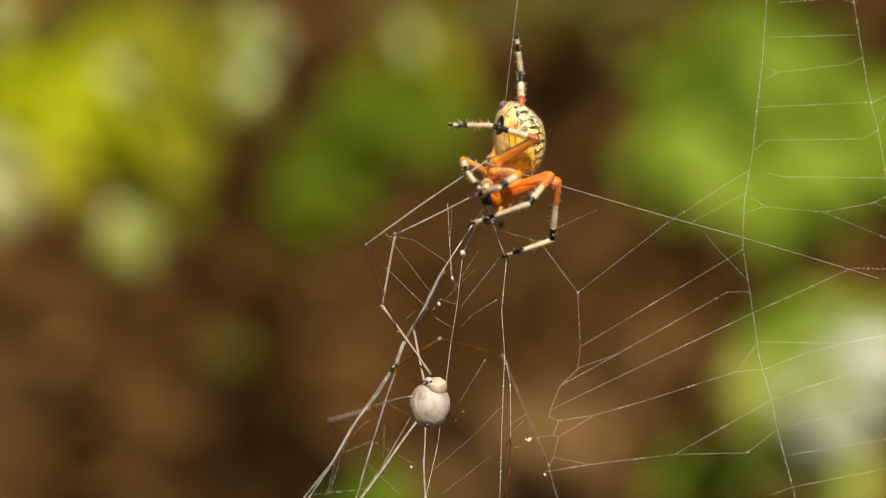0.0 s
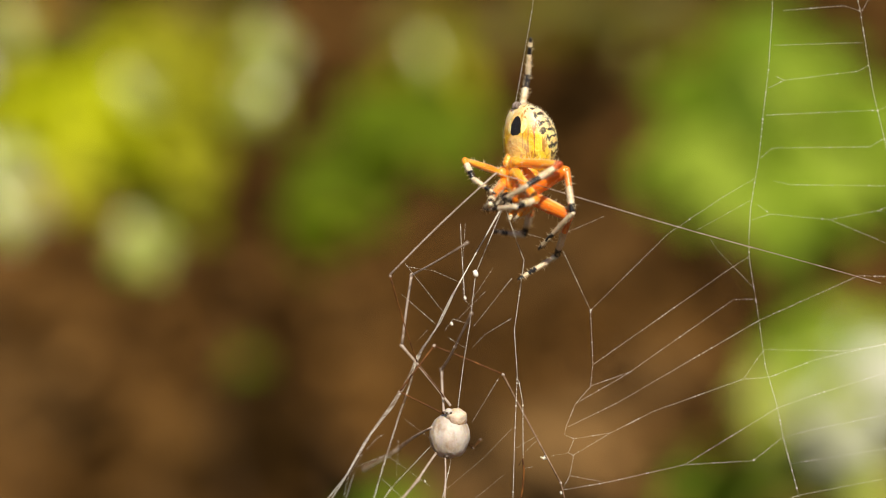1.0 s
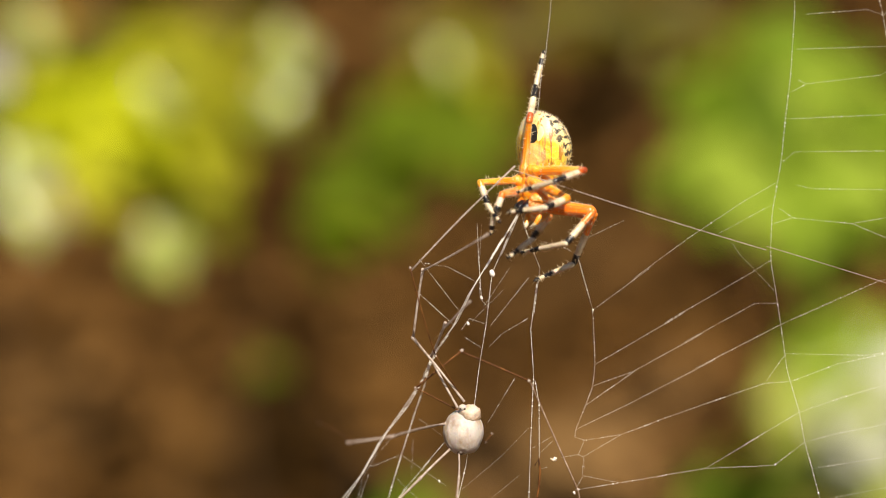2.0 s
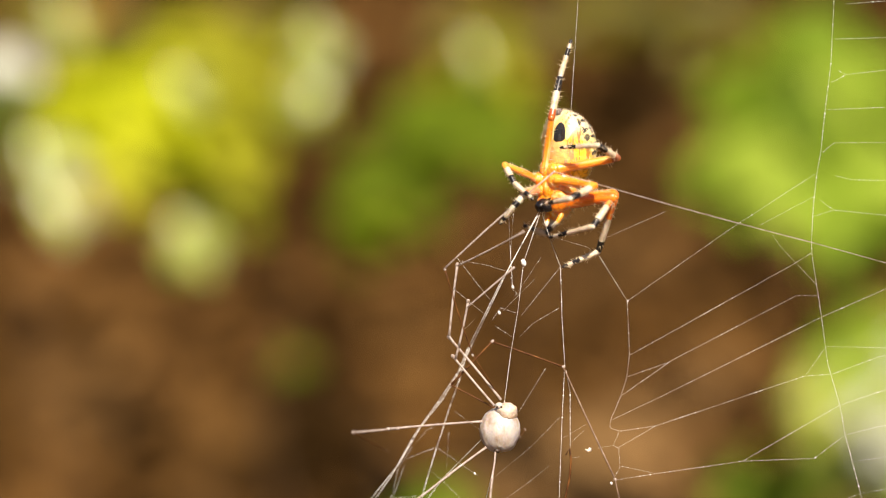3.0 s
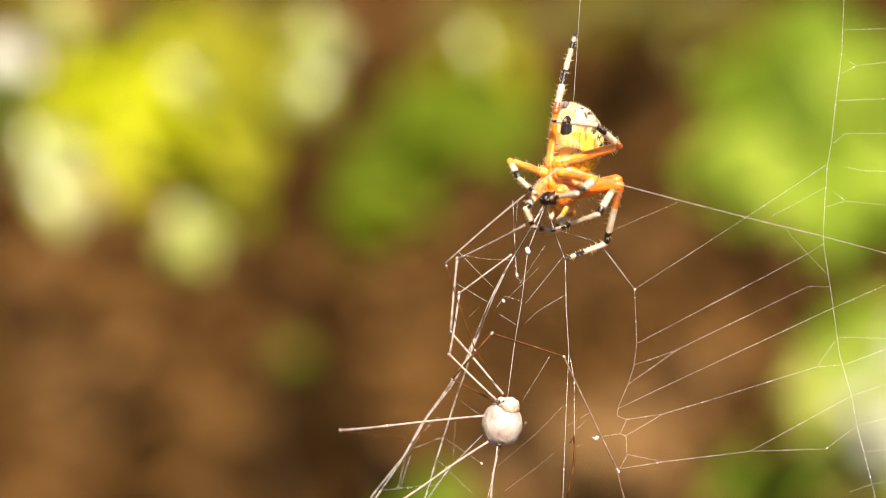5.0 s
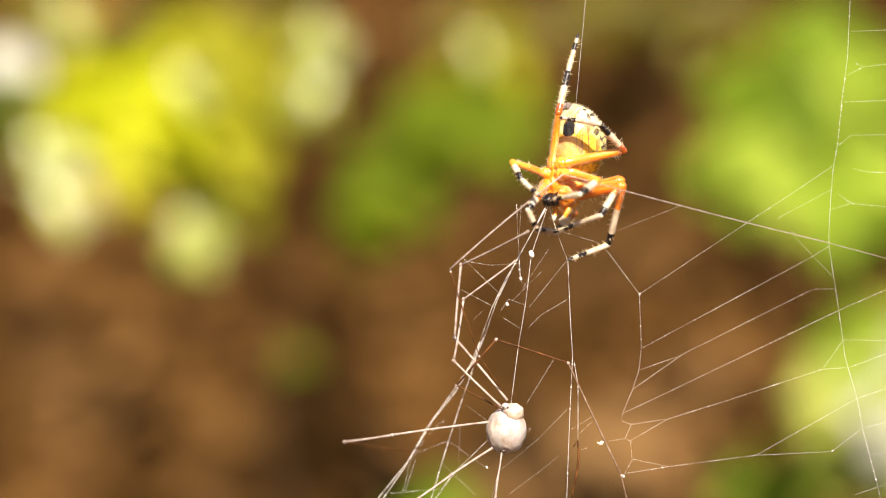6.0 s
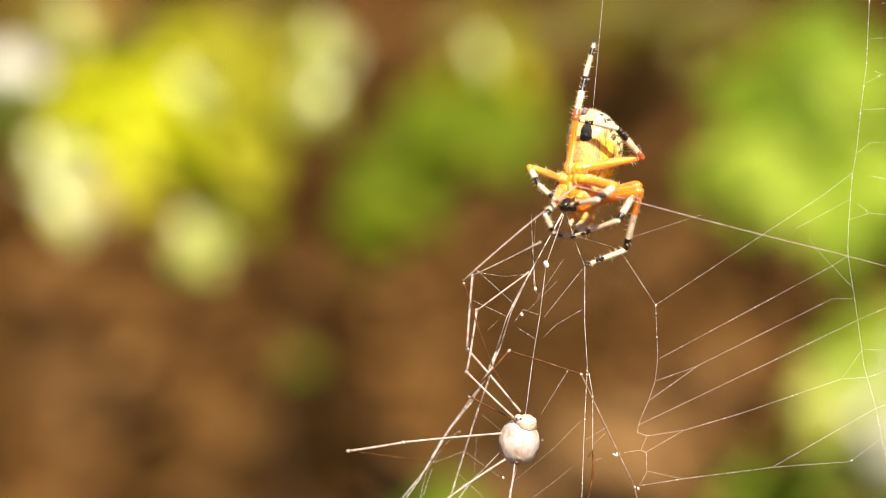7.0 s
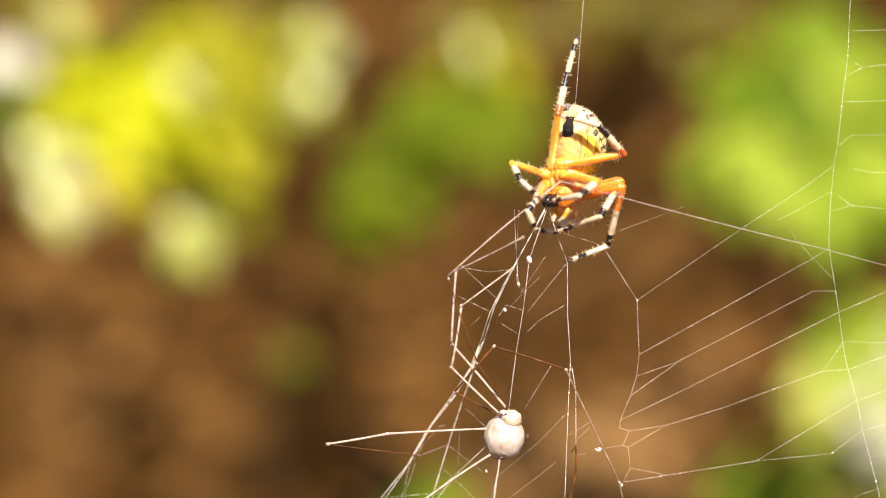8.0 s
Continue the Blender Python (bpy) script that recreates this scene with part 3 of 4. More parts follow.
shrub("olive_shrub", "shrub with dull olive leaves behind the web", [
    ((0.035, 1.355, 0.582), (0.035, 0.032), 6, 0.045, "olive_leaf"),
    ((0.044, 1.355, 0.582), (0.035, 0.028), 9, 0.042, "lime_leaf"),
    ((0.026, 1.367, 0.59), (0.033, 0.023), 5, 0.042, "olive_leaf"),
    ((0.156, 1.412, 0.608), (0.053, 0.017), 9, 0.05, "olive_leaf"),
    ((0.099, 1.409, 0.597), (0.029, 0.019), 5, 0.045, "olive_leaf"),
], [((0.032, 1.300, 0.577), 1)])
shrub("green_shrub", "broad-leaved shrub with fresh green sunlit leaves", [
    ((0.219, 1.182, 0.503), (0.027, 0.024), 22, 0.052, "spring_leaf"),
    ((0.252, 1.192, 0.535), (0.034, 0.033), 13, 0.055, "fresh_leaf"),
    ((0.257, 1.19, 0.527), (0.035, 0.033), 7, 0.055, "spring_leaf"),
    ((0.294, 1.202, 0.488), (0.033, 0.04), 24, 0.055, "spring_leaf"),
    ((0.233, 1.246, 0.549), (0.023, 0.026), 7, 0.05, "fresh_leaf"),
    ((0.302, 1.254, 0.587), (0.041, 0.026), 11, 0.05, "fresh_leaf"),
    ((0.306, 1.177, 0.467), (0.021, 0.021), 9, 0.05, "spring_leaf"),
    ((0.289, 1.249, 0.566), (0.03, 0.021), 10, 0.05, "spring_leaf"),
    ((0.345, 1.17, 0.507), (0.035, 0.055), 26, 0.055, "spring_leaf"),
    ((0.229, 1.358, 0.596), (0.037, 0.021), 6, 0.05, "olive_leaf"),
    ((0.298, 1.14, 0.507), (0.034, 0.022), 16, 0.05, "spring_leaf"),
    ((0.264, 1.11, 0.491), (0.036, 0.012), 18, 0.042, "spring_leaf"),
])
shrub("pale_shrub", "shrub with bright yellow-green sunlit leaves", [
    ((0.29, 1.055, 0.371), (0.017, 0.017), 9, 0.036, "pale_glint_leaf"),
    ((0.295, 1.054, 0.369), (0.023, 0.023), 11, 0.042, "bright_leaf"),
    ((0.292, 1.025, 0.367), (0.012, 0.014), 11, 0.034, "pale_glint_leaf"),
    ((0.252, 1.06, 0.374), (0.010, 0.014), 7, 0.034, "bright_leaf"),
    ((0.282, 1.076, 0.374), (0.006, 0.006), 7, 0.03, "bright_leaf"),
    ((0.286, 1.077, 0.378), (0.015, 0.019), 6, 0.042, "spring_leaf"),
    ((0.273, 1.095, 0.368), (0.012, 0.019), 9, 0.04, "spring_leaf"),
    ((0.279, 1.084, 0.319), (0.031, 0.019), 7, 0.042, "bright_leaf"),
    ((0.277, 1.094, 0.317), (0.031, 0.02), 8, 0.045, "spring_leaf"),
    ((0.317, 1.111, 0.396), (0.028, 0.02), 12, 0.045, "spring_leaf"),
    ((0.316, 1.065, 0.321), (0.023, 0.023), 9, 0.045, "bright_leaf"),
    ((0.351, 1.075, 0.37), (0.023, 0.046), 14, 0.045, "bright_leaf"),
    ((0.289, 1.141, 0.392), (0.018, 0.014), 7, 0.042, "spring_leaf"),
    ((0.318, 1.06, 0.394), (0.017, 0.017), 8, 0.042, "pale_glint_leaf"),
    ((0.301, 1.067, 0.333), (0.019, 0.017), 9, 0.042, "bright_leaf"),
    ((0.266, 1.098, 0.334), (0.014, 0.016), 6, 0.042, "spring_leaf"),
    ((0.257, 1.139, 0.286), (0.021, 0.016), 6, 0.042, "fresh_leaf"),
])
shrub("green_shrub", "low green seedling on the forest floor", [
    ((0.246, 1.225, 0.262), (0.022, 0.02), 9, 0.042, "spring_leaf"),
    ((0.238, 1.25, 0.244), (0.018, 0.016), 6, 0.04, "spring_leaf"),
])
shrub("green_shrub", "small green seedling on the forest floor", [
    ((-0.006, 1.182, 0.249), (0.026, 0.009), 6, 0.04, "fresh_leaf"),
])

# ---- spider ----
spider = tagged(new("spider"), "orange and yellow orb-weaver spider with banded legs, clinging to its web", "spider")
SPIDER_AT = (16.67, 10.3)
SPIDER_POSES = []
for (du, dv), spin in zip(SWAY["spider"], SPIN):
    SPIDER_POSES.append(Matrix.Translation(((SPIDER_AT[0] + du) * MM, (SPIDER_AT[1] + dv) * MM, 0)) @ pose(0, 0, 0, 0, spin, 0))
keep(spider, [WEB_FRAME @ m for m in SPIDER_POSES])


def spider_body():
    rng = random.Random(7)
    # abdomen: broad in front, narrowing to the spinnerets above
    bm = bmesh.new()

    def egg(d):
        return 1 - 0.10 * max(0, d.z) + 0.06 * d.y * -1 - 0.10 * max(0, d.y) ** 2 + 0.025 * noise.noise(d * 3.0) + 0.012 * noise.noise(Vector((d.x * 9, d.y * 4, d.z * 9)))
    ball(bm, (0, 0, 0), (4.4 * MM, 6.05 * MM, 4.0 * MM), 48, 36, egg)
    for v in bm.verts:
        v.co.z += 0.28 * max(0, v.co.y) * (v.co.y / (5.8 * MM))
    skin = [(v.co.copy(), v.co.normalized()) for v in bm.verts]
    for i in range(1700):
        at, out = rng.choice(skin)
        if at.z > 0 and (at.xy - Vector(PATCH_AT)).length < 0.002:
            continue
        way = (out + Vector((rng.gauss(0, 0.3), 0.5 + rng.gauss(0, 0.3), rng.gauss(0, 0.3)))).normalized()
        spine(bm, at * 0.985, way, rng.uniform(0.25, 0.55) * MM, 0.02 * MM, 1)
    abdomen = part("abdomen", bm, ["abdomen", "hair"], spider, "yellow abdomen with black marbling and a dark patch below")
    keep(abdomen, [Matrix.Translation(Vector((1.1, 5.6, -3.85)) * MM + m.to_3x3().inverted() @ Vector((du * MM, 0, 0))) for m, du in zip(SPIDER_POSES, LEAN)])
    bm = bmesh.new()
    for i, (x, z) in enumerate(((-0.35, 0.35), (0.35, 0.35), (-0.35, -0.25), (0.35, -0.25), (0, 0.05))):
        tube(bm, [Vector((x, -0.3, z)) * MM, Vector((x * 0.9, 0.35, z * 0.9)) * MM, Vector((x * 0.4, 0.75, z * 0.4)) * MM], [0.36 * MM, 0.3 * MM, 0.1 * MM], 8)
    part("spinneret", bm, "spinneret", abdomen, "dark grey-brown spinnerets").location = Vector((-0.2, 4.6, 2.1)) * MM
    # head and chest
    bm = bmesh.new()

    def chest(d):
        return 1 - 0.16 * max(0, -d.y) * abs(d.x) + 0.03 * noise.noise(d * 4)
    ball(bm, Vector((0.3, -1.5, -1.9)) * MM, (3.3 * MM, 4.5 * MM, 2.4 * MM), 28, 20, chest)
    for i in range(1000):
        d = Vector((rng.gauss(0, 1), rng.gauss(0, 1), rng.gauss(0, 1))).normalized()
        at = Vector((0.3 + d.x * 3.25, -1.5 + d.y * 4.4, -1.9 + d.z * 2.25)) * MM
        spine(bm, at, (d + Vector((0, -0.6, 0))).normalized(), rng.uniform(0.35, 0.7) * MM, 0.026 * MM, 1)
    part("carapace", bm, ["orange", "hair"], spider, "orange hairy head and chest")
    bm = bmesh.new()
    ball(bm, Vector((0, -0.2, 0.2)) * MM, (1.3 * MM, 2.3 * MM, 0.6 * MM), 18, 12)
    part("sternum", bm, "orange", spider)
    # the hip pieces from which the legs spring
    for x, y, z in ((-0.4, 1.9, 0.4), (1.6, 1.8, 0.3), (-1.8, 0.5, 0.3), (1.9, 0.2, 0.4), (-1.8, -1.2, 0.2), (2.0, -2.6, -0.3), (-1.2, -2.8, -0.2), (1.7, -3.3, -0.2)):
        bm = bmesh.new()
        tube(bm, [Vector((x * 0.2, y * 0.75, z - 0.9)) * MM, Vector((x * 0.6, y * 0.9, z - 0.35)) * MM, Vector((x, y, z)) * MM, Vector((x * 1.15, y * 1.04, z + 0.3)) * MM],
             [0.75 * MM, 1.1 * MM, 1.05 * MM, 0.6 * MM], 12)
        for i in range(50):
            k = rng.random()
            d = Vector((rng.gauss(0, 1), rng.gauss(0, 1), rng.gauss(0, 1) + 0.5)).normalized()
            spine(bm, Vector((x * (0.4 + 0.6 * k), y, z - 0.6 * (1 - k))) * MM + d * 0.95 * MM, d, rng.uniform(0.3, 0.55) * MM, 0.025 * MM, 1)
        part("coxa", bm, ["orange", "hair"], spider, "hairy orange leg base")
    for sx in (-1, 1):
        bm = bmesh.new()
        tube(bm, [Vector((sx * 0.55, -2.6, -0.9)) * MM, Vector((sx * 0.65, -3.4, 0.1)) * MM, Vector((sx * 0.55, -3.7, 1.2)) * MM, Vector((sx * 0.25, -3.6, 1.7)) * MM],
             [0.85 * MM, 1.05 * MM, 0.85 * MM, 0.25 * MM], 12)
        for i in range(90):
            k = rng.random()
            spine(bm, Vector((sx * 0.6, -3.5, 0.2 + k)) * MM, Vector((rng.uniform(-1, 1), rng.uniform(-1, 0.4), rng.uniform(-0.2, 1))).normalized(), 1.2 * MM, 0.035 * MM)
        part("chelicera", bm, "black", spider, "glossy black jaw")
        bm = bmesh.new()
        pts = [Vector((0.6 + sx * 0.9, -3.6, -1.0)), Vector((0.8 + sx * 1.3, -5.0, -0.4)), Vector((0.7 + sx * 1.0, -6.0, -0.1)), Vector((0.4 + sx * 0.5, -6.6, 0.3))]
        tube(bm, [p * MM for p in pts], [0.42 * MM, 0.44 * MM, 0.38 * MM, 0.18 * MM], 9, [1, 1, 0])
        for i in range(90):
            k = rng.random() * 2.9
            at = pts[int(k)].lerp(pts[int(k) + 1], k - int(k))
            spine(bm, at * MM, Vector((rng.uniform(-1, 1), rng.uniform(-1, 0.2), rng.uniform(-1, 1))).normalized(), 0.95 * MM, 0.026 * MM, 0)
        part("pedipalp", bm, ["cream", "orange"], spider, "cream hairy feeler")
    for i, (x, y) in enumerate(((-0.05, -5.6), (0.65, -5.6), (-0.1, -5.2), (0.7, -5.2))):
        bm = bmesh.new()
        ball(bm, Vector((x, y, -2.4)) * MM, (0.2 * MM,) * 3, 8, 6)
        part("eye", bm, "black", spider)


spider_body()


def limb_piece(length, stations, slots, hairs, rng, hair_slot, stout, dark_slot=-1):
    """One stiff leg piece along z: stations are (share of length, radius), slots the material between them."""
    bm = bmesh.new()
    tube(bm, [Vector((0, 0, s * length)) * MM for s, _ in stations], [r * stout * MM for _, r in stations], 10, slots)
    ball(bm, (0, 0, 0), (stations[0][1] * stout * 1.08 * MM,) * 3, 10, 8, slot=slots[0])
    shares, sizes = [p for p, _ in stations], [q for _, q in stations]
    for i in range(int(hairs * length)):
        s, a = rng.uniform(0.03, 0.97), rng.uniform(0, 2 * math.pi)
        big = rng.random() < 0.07
        r = np.interp(s, shares, sizes) * stout
        k = max(j for j in range(len(slots)) if shares[j] <= s)
        way = Vector((math.cos(a), math.sin(a), 0.3 if big else 0.7)).normalized()
        spine(bm, Vector((math.cos(a) * r * 0.9, math.sin(a) * r * 0.9, s * length)) * MM, way,
              (rng.uniform(0.5, 0.95) if big else rng.uniform(0.2, 0.42)) * MM, (0.056 if big else 0.015) * MM, hair_slot + (1 if slots[k] == dark_slot and not big else 0))
    return bm


def spider_leg(base, lengths, thigh_stout, stout, tone, knee, bands, *rows):
    rng = random.Random(str(base))
    thigh, shin, foot = chain(SPIDER_POSES, base, rows)
    a, b, c = lengths
    leg = part("leg", limb_piece(a, [(0, 0.8), (0.07, 0.85), (0.13, 0.62), (0.18, 0.58), (0.3, 0.66), (0.5, 0.68), (0.85, 0.58), (0.94, 0.54), (0.98, 0.52), (1.02, 0.38)], [0, 0, 0, 0, 0, 0, 0, 1, 1], 70, rng, 2, thigh_stout),
               [tone, knee, "hair"], spider, "orange thigh of a banded leg")
    keep(leg, [m.inverted() @ p for m, p in zip(SPIDER_POSES, thigh)])
    tibia = part("tibia", limb_piece(b, [(0, 0.50), (0.07, 0.54), (0.14, 0.51), (bands[0], 0.46), (bands[0] + 0.06, 0.48), (bands[1] - 0.08, 0.50), (bands[1], 0.47), (bands[1] + 0.01, 0.47), (0.97, 0.43), (1.0, 0.33)], [0, 0, 0, 1, 1, 1, 2, 2, 2], 70, rng, 3, stout, 2),
                 [knee, "cream", "black", "hair", "hair_dark"], leg, "cream shin with an orange-red knee and a black band")
    keep(tibia, [p.inverted() @ q for p, q in zip(thigh, shin)])
    tarsus = part("foot", limb_piece(c, [(0, 0.36), (0.06, 0.40), (0.4, 0.36), (0.54, 0.34), (0.55, 0.34), (0.74, 0.30), (0.75, 0.29), (0.86, 0.25), (0.87, 0.25), (0.96, 0.2), (1.0, 0.08)],
                                     [0, 0, 0, 0, 1, 1, 0, 0, 1, 1], 70, rng, 2, stout, 1), ["cream", "black", "hair", "hair_dark"], leg, "cream and black banded foot")
    keep(tarsus, [p.inverted() @ q for p, q in zip(thigh, foot)])


spider_leg((-0.4, 1.9, 0.4), (8.2, 6.61, 5.81), 0.85, 1.0, "orange", "red", (0.2, 0.63),
    (0, (4.19, 10.53, 0.3), (4.52, 15.61, -3.91), (3.77, 21.19, -2.5)),
    (0.5, (1.65, 9.24, -2.69), (2.63, 15.44, -4.78), (2.86, 19.86, -1.03)),
    (1, (1.76, 9.61, -2.6), (3.01, 15.47, -5.39), (3.33, 20.98, -3.59)),
    (1.5, (0.15, 8.94, 3.38), (1.26, 14.33, -0.29), (2.24, 19.58, -2.59)),
    (3, (0.25, 9.19, 3.36), (1.67, 15.45, 1.77), (3.38, 20.97, 1.17)),
    (3.5, (-0.06, 9.1, 3.32), (1.43, 15.47, 2.37), (3.24, 20.95, 1.67)),
    (4.5, (0.2, 9.16, 3.39), (1.73, 15.41, 1.87), (3.3, 20.94, 1.09)),
    (8, (0.21, 9.13, 3.4), (1.74, 15.39, 1.89), (3.3, 20.93, 1.11)))
spider_leg((1.6, 1.8, 0.3), (8.9, 6.7, 6.7), 1.04, 0.95, "orange", "red", (0.2, 0.63),
    (0, (5.7, 4.9, 7.57), (-0.5, 6.9, 6), (-6.9, 7.2, 4.2)),
    (0.5, (7.68, 1.78, 7.06), (3.13, -1.73, 10.5), (-1.51, -4.25, 6.38)),
    (1, (6.35, 1.18, 8.34), (1.29, -2.01, 11.36), (-3.24, -4.74, 7.26)),
    (1.5, (6.09, 1, 8.53), (0.97, -2.07, 11.57), (-3.66, -4.63, 7.46)),
    (3, (10.05, 3.39, 2.3), (6.61, 4.91, 7.84), (1.45, 4.84, 3.57)),
    (3.5, (9.87, 3.72, 2.3), (6.34, 5.15, 7.81), (1.2, 5.25, 3.52)),
    (4.5, (9.53, 4.2, 2.3), (5.67, 6.62, 7.21), (-0.6, 7.2, 4.92)),
    (6.5, (9.95, 3.47, 2.3), (6, 7.46, 5.96), (0.36, 8.89, 2.63)),
    (8, (9.95, 3.28, 2.3), (5.8, 7.3, 5.69), (0.03, 9.03, 2.76)))
spider_leg((-1.8, 0.5, 0.3), (7.4, 3.62, 4.32), 0.81, 0.95, "orange", "orange", (0.2, 0.63),
    (0, (-4.73, 2.05, 4.48), (-4.22, 0.04, 7.44), (-2.36, -2.76, 10.16)),
    (0.5, (-6.25, 2.38, 4.06), (-5.32, -0.76, 5.59), (-3.52, -2.54, 9.09)),
    (1, (-7.03, 2.07, 3.28), (-5.91, -0.68, 5.34), (-2.79, -2.98, 7.24)),
    (1.5, (-7.25, -0.57, 3.3), (-6.29, -3.87, 4.4), (-4.63, -6.78, 7.13)),
    (3, (-6.57, 2.26, 4.15), (-5.25, -0.47, 6.11), (-2.56, -2.96, 8.39)),
    (3.5, (-6.41, 2.78, 4.23), (-5.2, -0.58, 4.82), (-2, -3.31, 5.8)),
    (4.5, (-6.55, 1.81, 4.26), (-5.31, -0.83, 6.39), (-2.74, -3.4, 8.74)),
    (8, (-6.54, 1.8, 4.19), (-5.3, -0.85, 6.31), (-2.73, -3.43, 8.63)))
spider_leg((-1.8, -1.2, 0.2), (7.4, 2.97, 3.43), 1, 1.0, "orange_deep", "orange_deep", (0.18, 0.65),
    (0, (-1.22, -1.59, 5.72), (-2.06, -3.03, 8.18), (-3.93, -3.46, 5.33)),
    (0.5, (-3.1, -2.59, 5.79), (-3.74, -4.88, 7.57), (-4.43, -7.65, 5.65)),
    (1, (-3.09, -3.13, 5.64), (-3.66, -4.42, 8.25), (-4.47, -5.13, 4.99)),
    (1.5, (-3.73, -1.89, 5.77), (-4.37, -4.74, 6.3), (-4.3, -7.96, 5.1)),
    (3, (-3.62, -1.88, 5.99), (-5.49, -3.93, 7.04), (-7.37, -6.4, 5.58)),
    (3.5, (-3.48, -1.05, 6.16), (-5.46, -3.18, 6.79), (-6.78, -5.89, 5.16)),
    (4.5, (-2.97, -3.32, 5.84), (-4.48, -5.18, 7.6), (-3.03, -8.19, 6.81)),
    (8, (-2.96, -3.34, 5.78), (-4.47, -5.2, 7.53), (-3.02, -8.21, 6.74)))
spider_leg((-1.2, -2.8, -0.2), (7.4, 4.27, 5.13), 1, 1.0, "orange_deep", "orange_deep", (0.18, 0.65),
    (0, (1.34, -5.05, -8.09), (1.97, -7.54, -11.51), (-1.89, -6.49, -8.28)),
    (0.5, (2.46, -5.18, -7.34), (0.73, -8.11, -9.93), (-1.89, -10.53, -6.24)),
    (1, (3.45, -5.22, -6.76), (2.56, -8.82, -8.89), (-2.27, -8.2, -7.27)),
    (1.5, (4.06, -5.24, -6.18), (2.02, -8.84, -7.26), (-1.49, -12.57, -7.49)),
    (3, (2.68, -4.4, -7.31), (-0.01, -7.72, -7.52), (-3.48, -6.37, -3.99)),
    (3.5, (2.71, -5.16, -6.98), (-0.1, -8.05, -8.39), (-3.71, -6.55, -5.06)),
    (4.5, (3.29, -5.33, -6.63), (0.63, -8.3, -8.16), (-2.79, -7.69, -4.39)),
    (8, (3.29, -5.3, -6.69), (0.63, -8.27, -8.23), (-2.8, -7.67, -4.45)))
spider_leg((1.7, -3.3, -0.2), (8.95, 6.56, 9.38), 1.62, 1.0, "orange_deep", "orange_deep", (0.38, 0.79),
    (0, (7.96, -0.41, 5.94), (4.23, -4.58, 9.37), (-4.15, -7.39, 6.24)),
    (0.5, (9.56, -1.27, 3.78), (7.43, -7.42, 4.61), (2.48, -10.79, -2.61)),
    (1, (7.58, 0.49, 6.23), (8.2, -5.82, 7.91), (3.77, -11.01, 1.47)),
    (1.5, (8.83, -4.93, 5.65), (4.6, -9.6, 7.45), (-1.75, -10.78, 0.65)),
    (3, (9.47, -2.03, 4.63), (5.94, -6.75, 7.49), (0.01, -8.3, 0.39)),
    (3.5, (9.5, -1.64, 4.43), (5.92, -6.88, 6.06), (0.45, -8.11, -1.46)),
    (4.5, (9.34, -0.84, 4.27), (6.05, -5.97, 6.68), (-0.37, -8.35, 0.27)),
    (8, (9.35, -0.85, 4.21), (6.07, -5.99, 6.61), (-0.36, -8.35, 0.2)))
spider_leg((2, -2.6, -0.3), (8.79, 9.87, 8.01), 1.62, 1.0, "orange_deep", "orange_deep", (0.38, 0.79),
    (0, (9.13, -1.21, 4.55), (8.63, -9.76, -0.36), (1.03, -12.27, -0.57)),
    (0.5, (8.26, -7.99, 2.95), (5.75, -14.56, -3.97), (1.12, -18.55, 1.21)),
    (1, (8, -6.17, 6.06), (6.78, -12.04, -1.79), (0.7, -15.41, 2.2)),
    (1.5, (9.16, -5.51, 4.6), (6.56, -12.66, -1.7), (0.17, -14.89, 2.58)),
    (3, (9.4, -2.46, 5.33), (7.44, -10.37, -0.25), (1.72, -12.61, 4.9)),
    (3.5, (9.49, -1.99, 5.12), (6.98, -11.27, 2.88), (1.3, -12.44, 8.41)),
    (4.5, (9.45, -1.68, 5.11), (7.77, -10.21, 0.43), (1.36, -12.44, 4.69)),
    (8, (9.46, -1.69, 5.07), (7.78, -10.21, 0.37), (1.37, -12.46, 4.62)))
spider_leg((1.9, 0.2, 0.4), (7.4, 5.15, 6.07), 1.05, 1.05, "orange", "orange", (0.18, 0.65),
    (0, (2.94, -0.36, 8.78), (-0.1, -2.24, 12.49), (-3.55, -3.35, 7.63)),
    (0.5, (2.51, -1.92, 8.62), (-0.77, -5.76, 9.65), (-4.68, -6.82, 5.13)),
    (1, (3.01, -3.8, 7.58), (-0.3, -4.92, 11.36), (-4.17, -5.18, 6.7)),
    (1.5, (4.43, -3.36, 7.17), (1.27, -4.68, 11.02), (-4.33, -5.41, 8.8)),
    (3, (6.2, -0.9, 6.86), (2.52, -2.81, 9.91), (-1.14, -3.47, 5.11)),
    (3.5, (6.34, -0.75, 6.77), (2.62, -2.88, 9.62), (-1.13, -3.61, 4.9)),
    (4.5, (5.58, -0.95, 7.38), (2.66, -3.07, 11.05), (-1.19, -3.74, 6.41)),
    (8, (5.59, -0.98, 7.36), (2.67, -3.1, 11.03), (-1.18, -3.76, 6.39)))

# ---- captured harvestman ----
prey = tagged(new("harvestman"), "pale round-bodied harvestman with long thin legs, caught in the web", "harvestman")
PREY_AT = (9.46, -26.47)
PREY_POSES = [Matrix.Translation(((PREY_AT[0] + du) * MM, (PREY_AT[1] + dv) * MM, 0)) for du, dv in SWAY["prey"]]
keep(prey, [WEB_FRAME @ m for m in PREY_POSES])


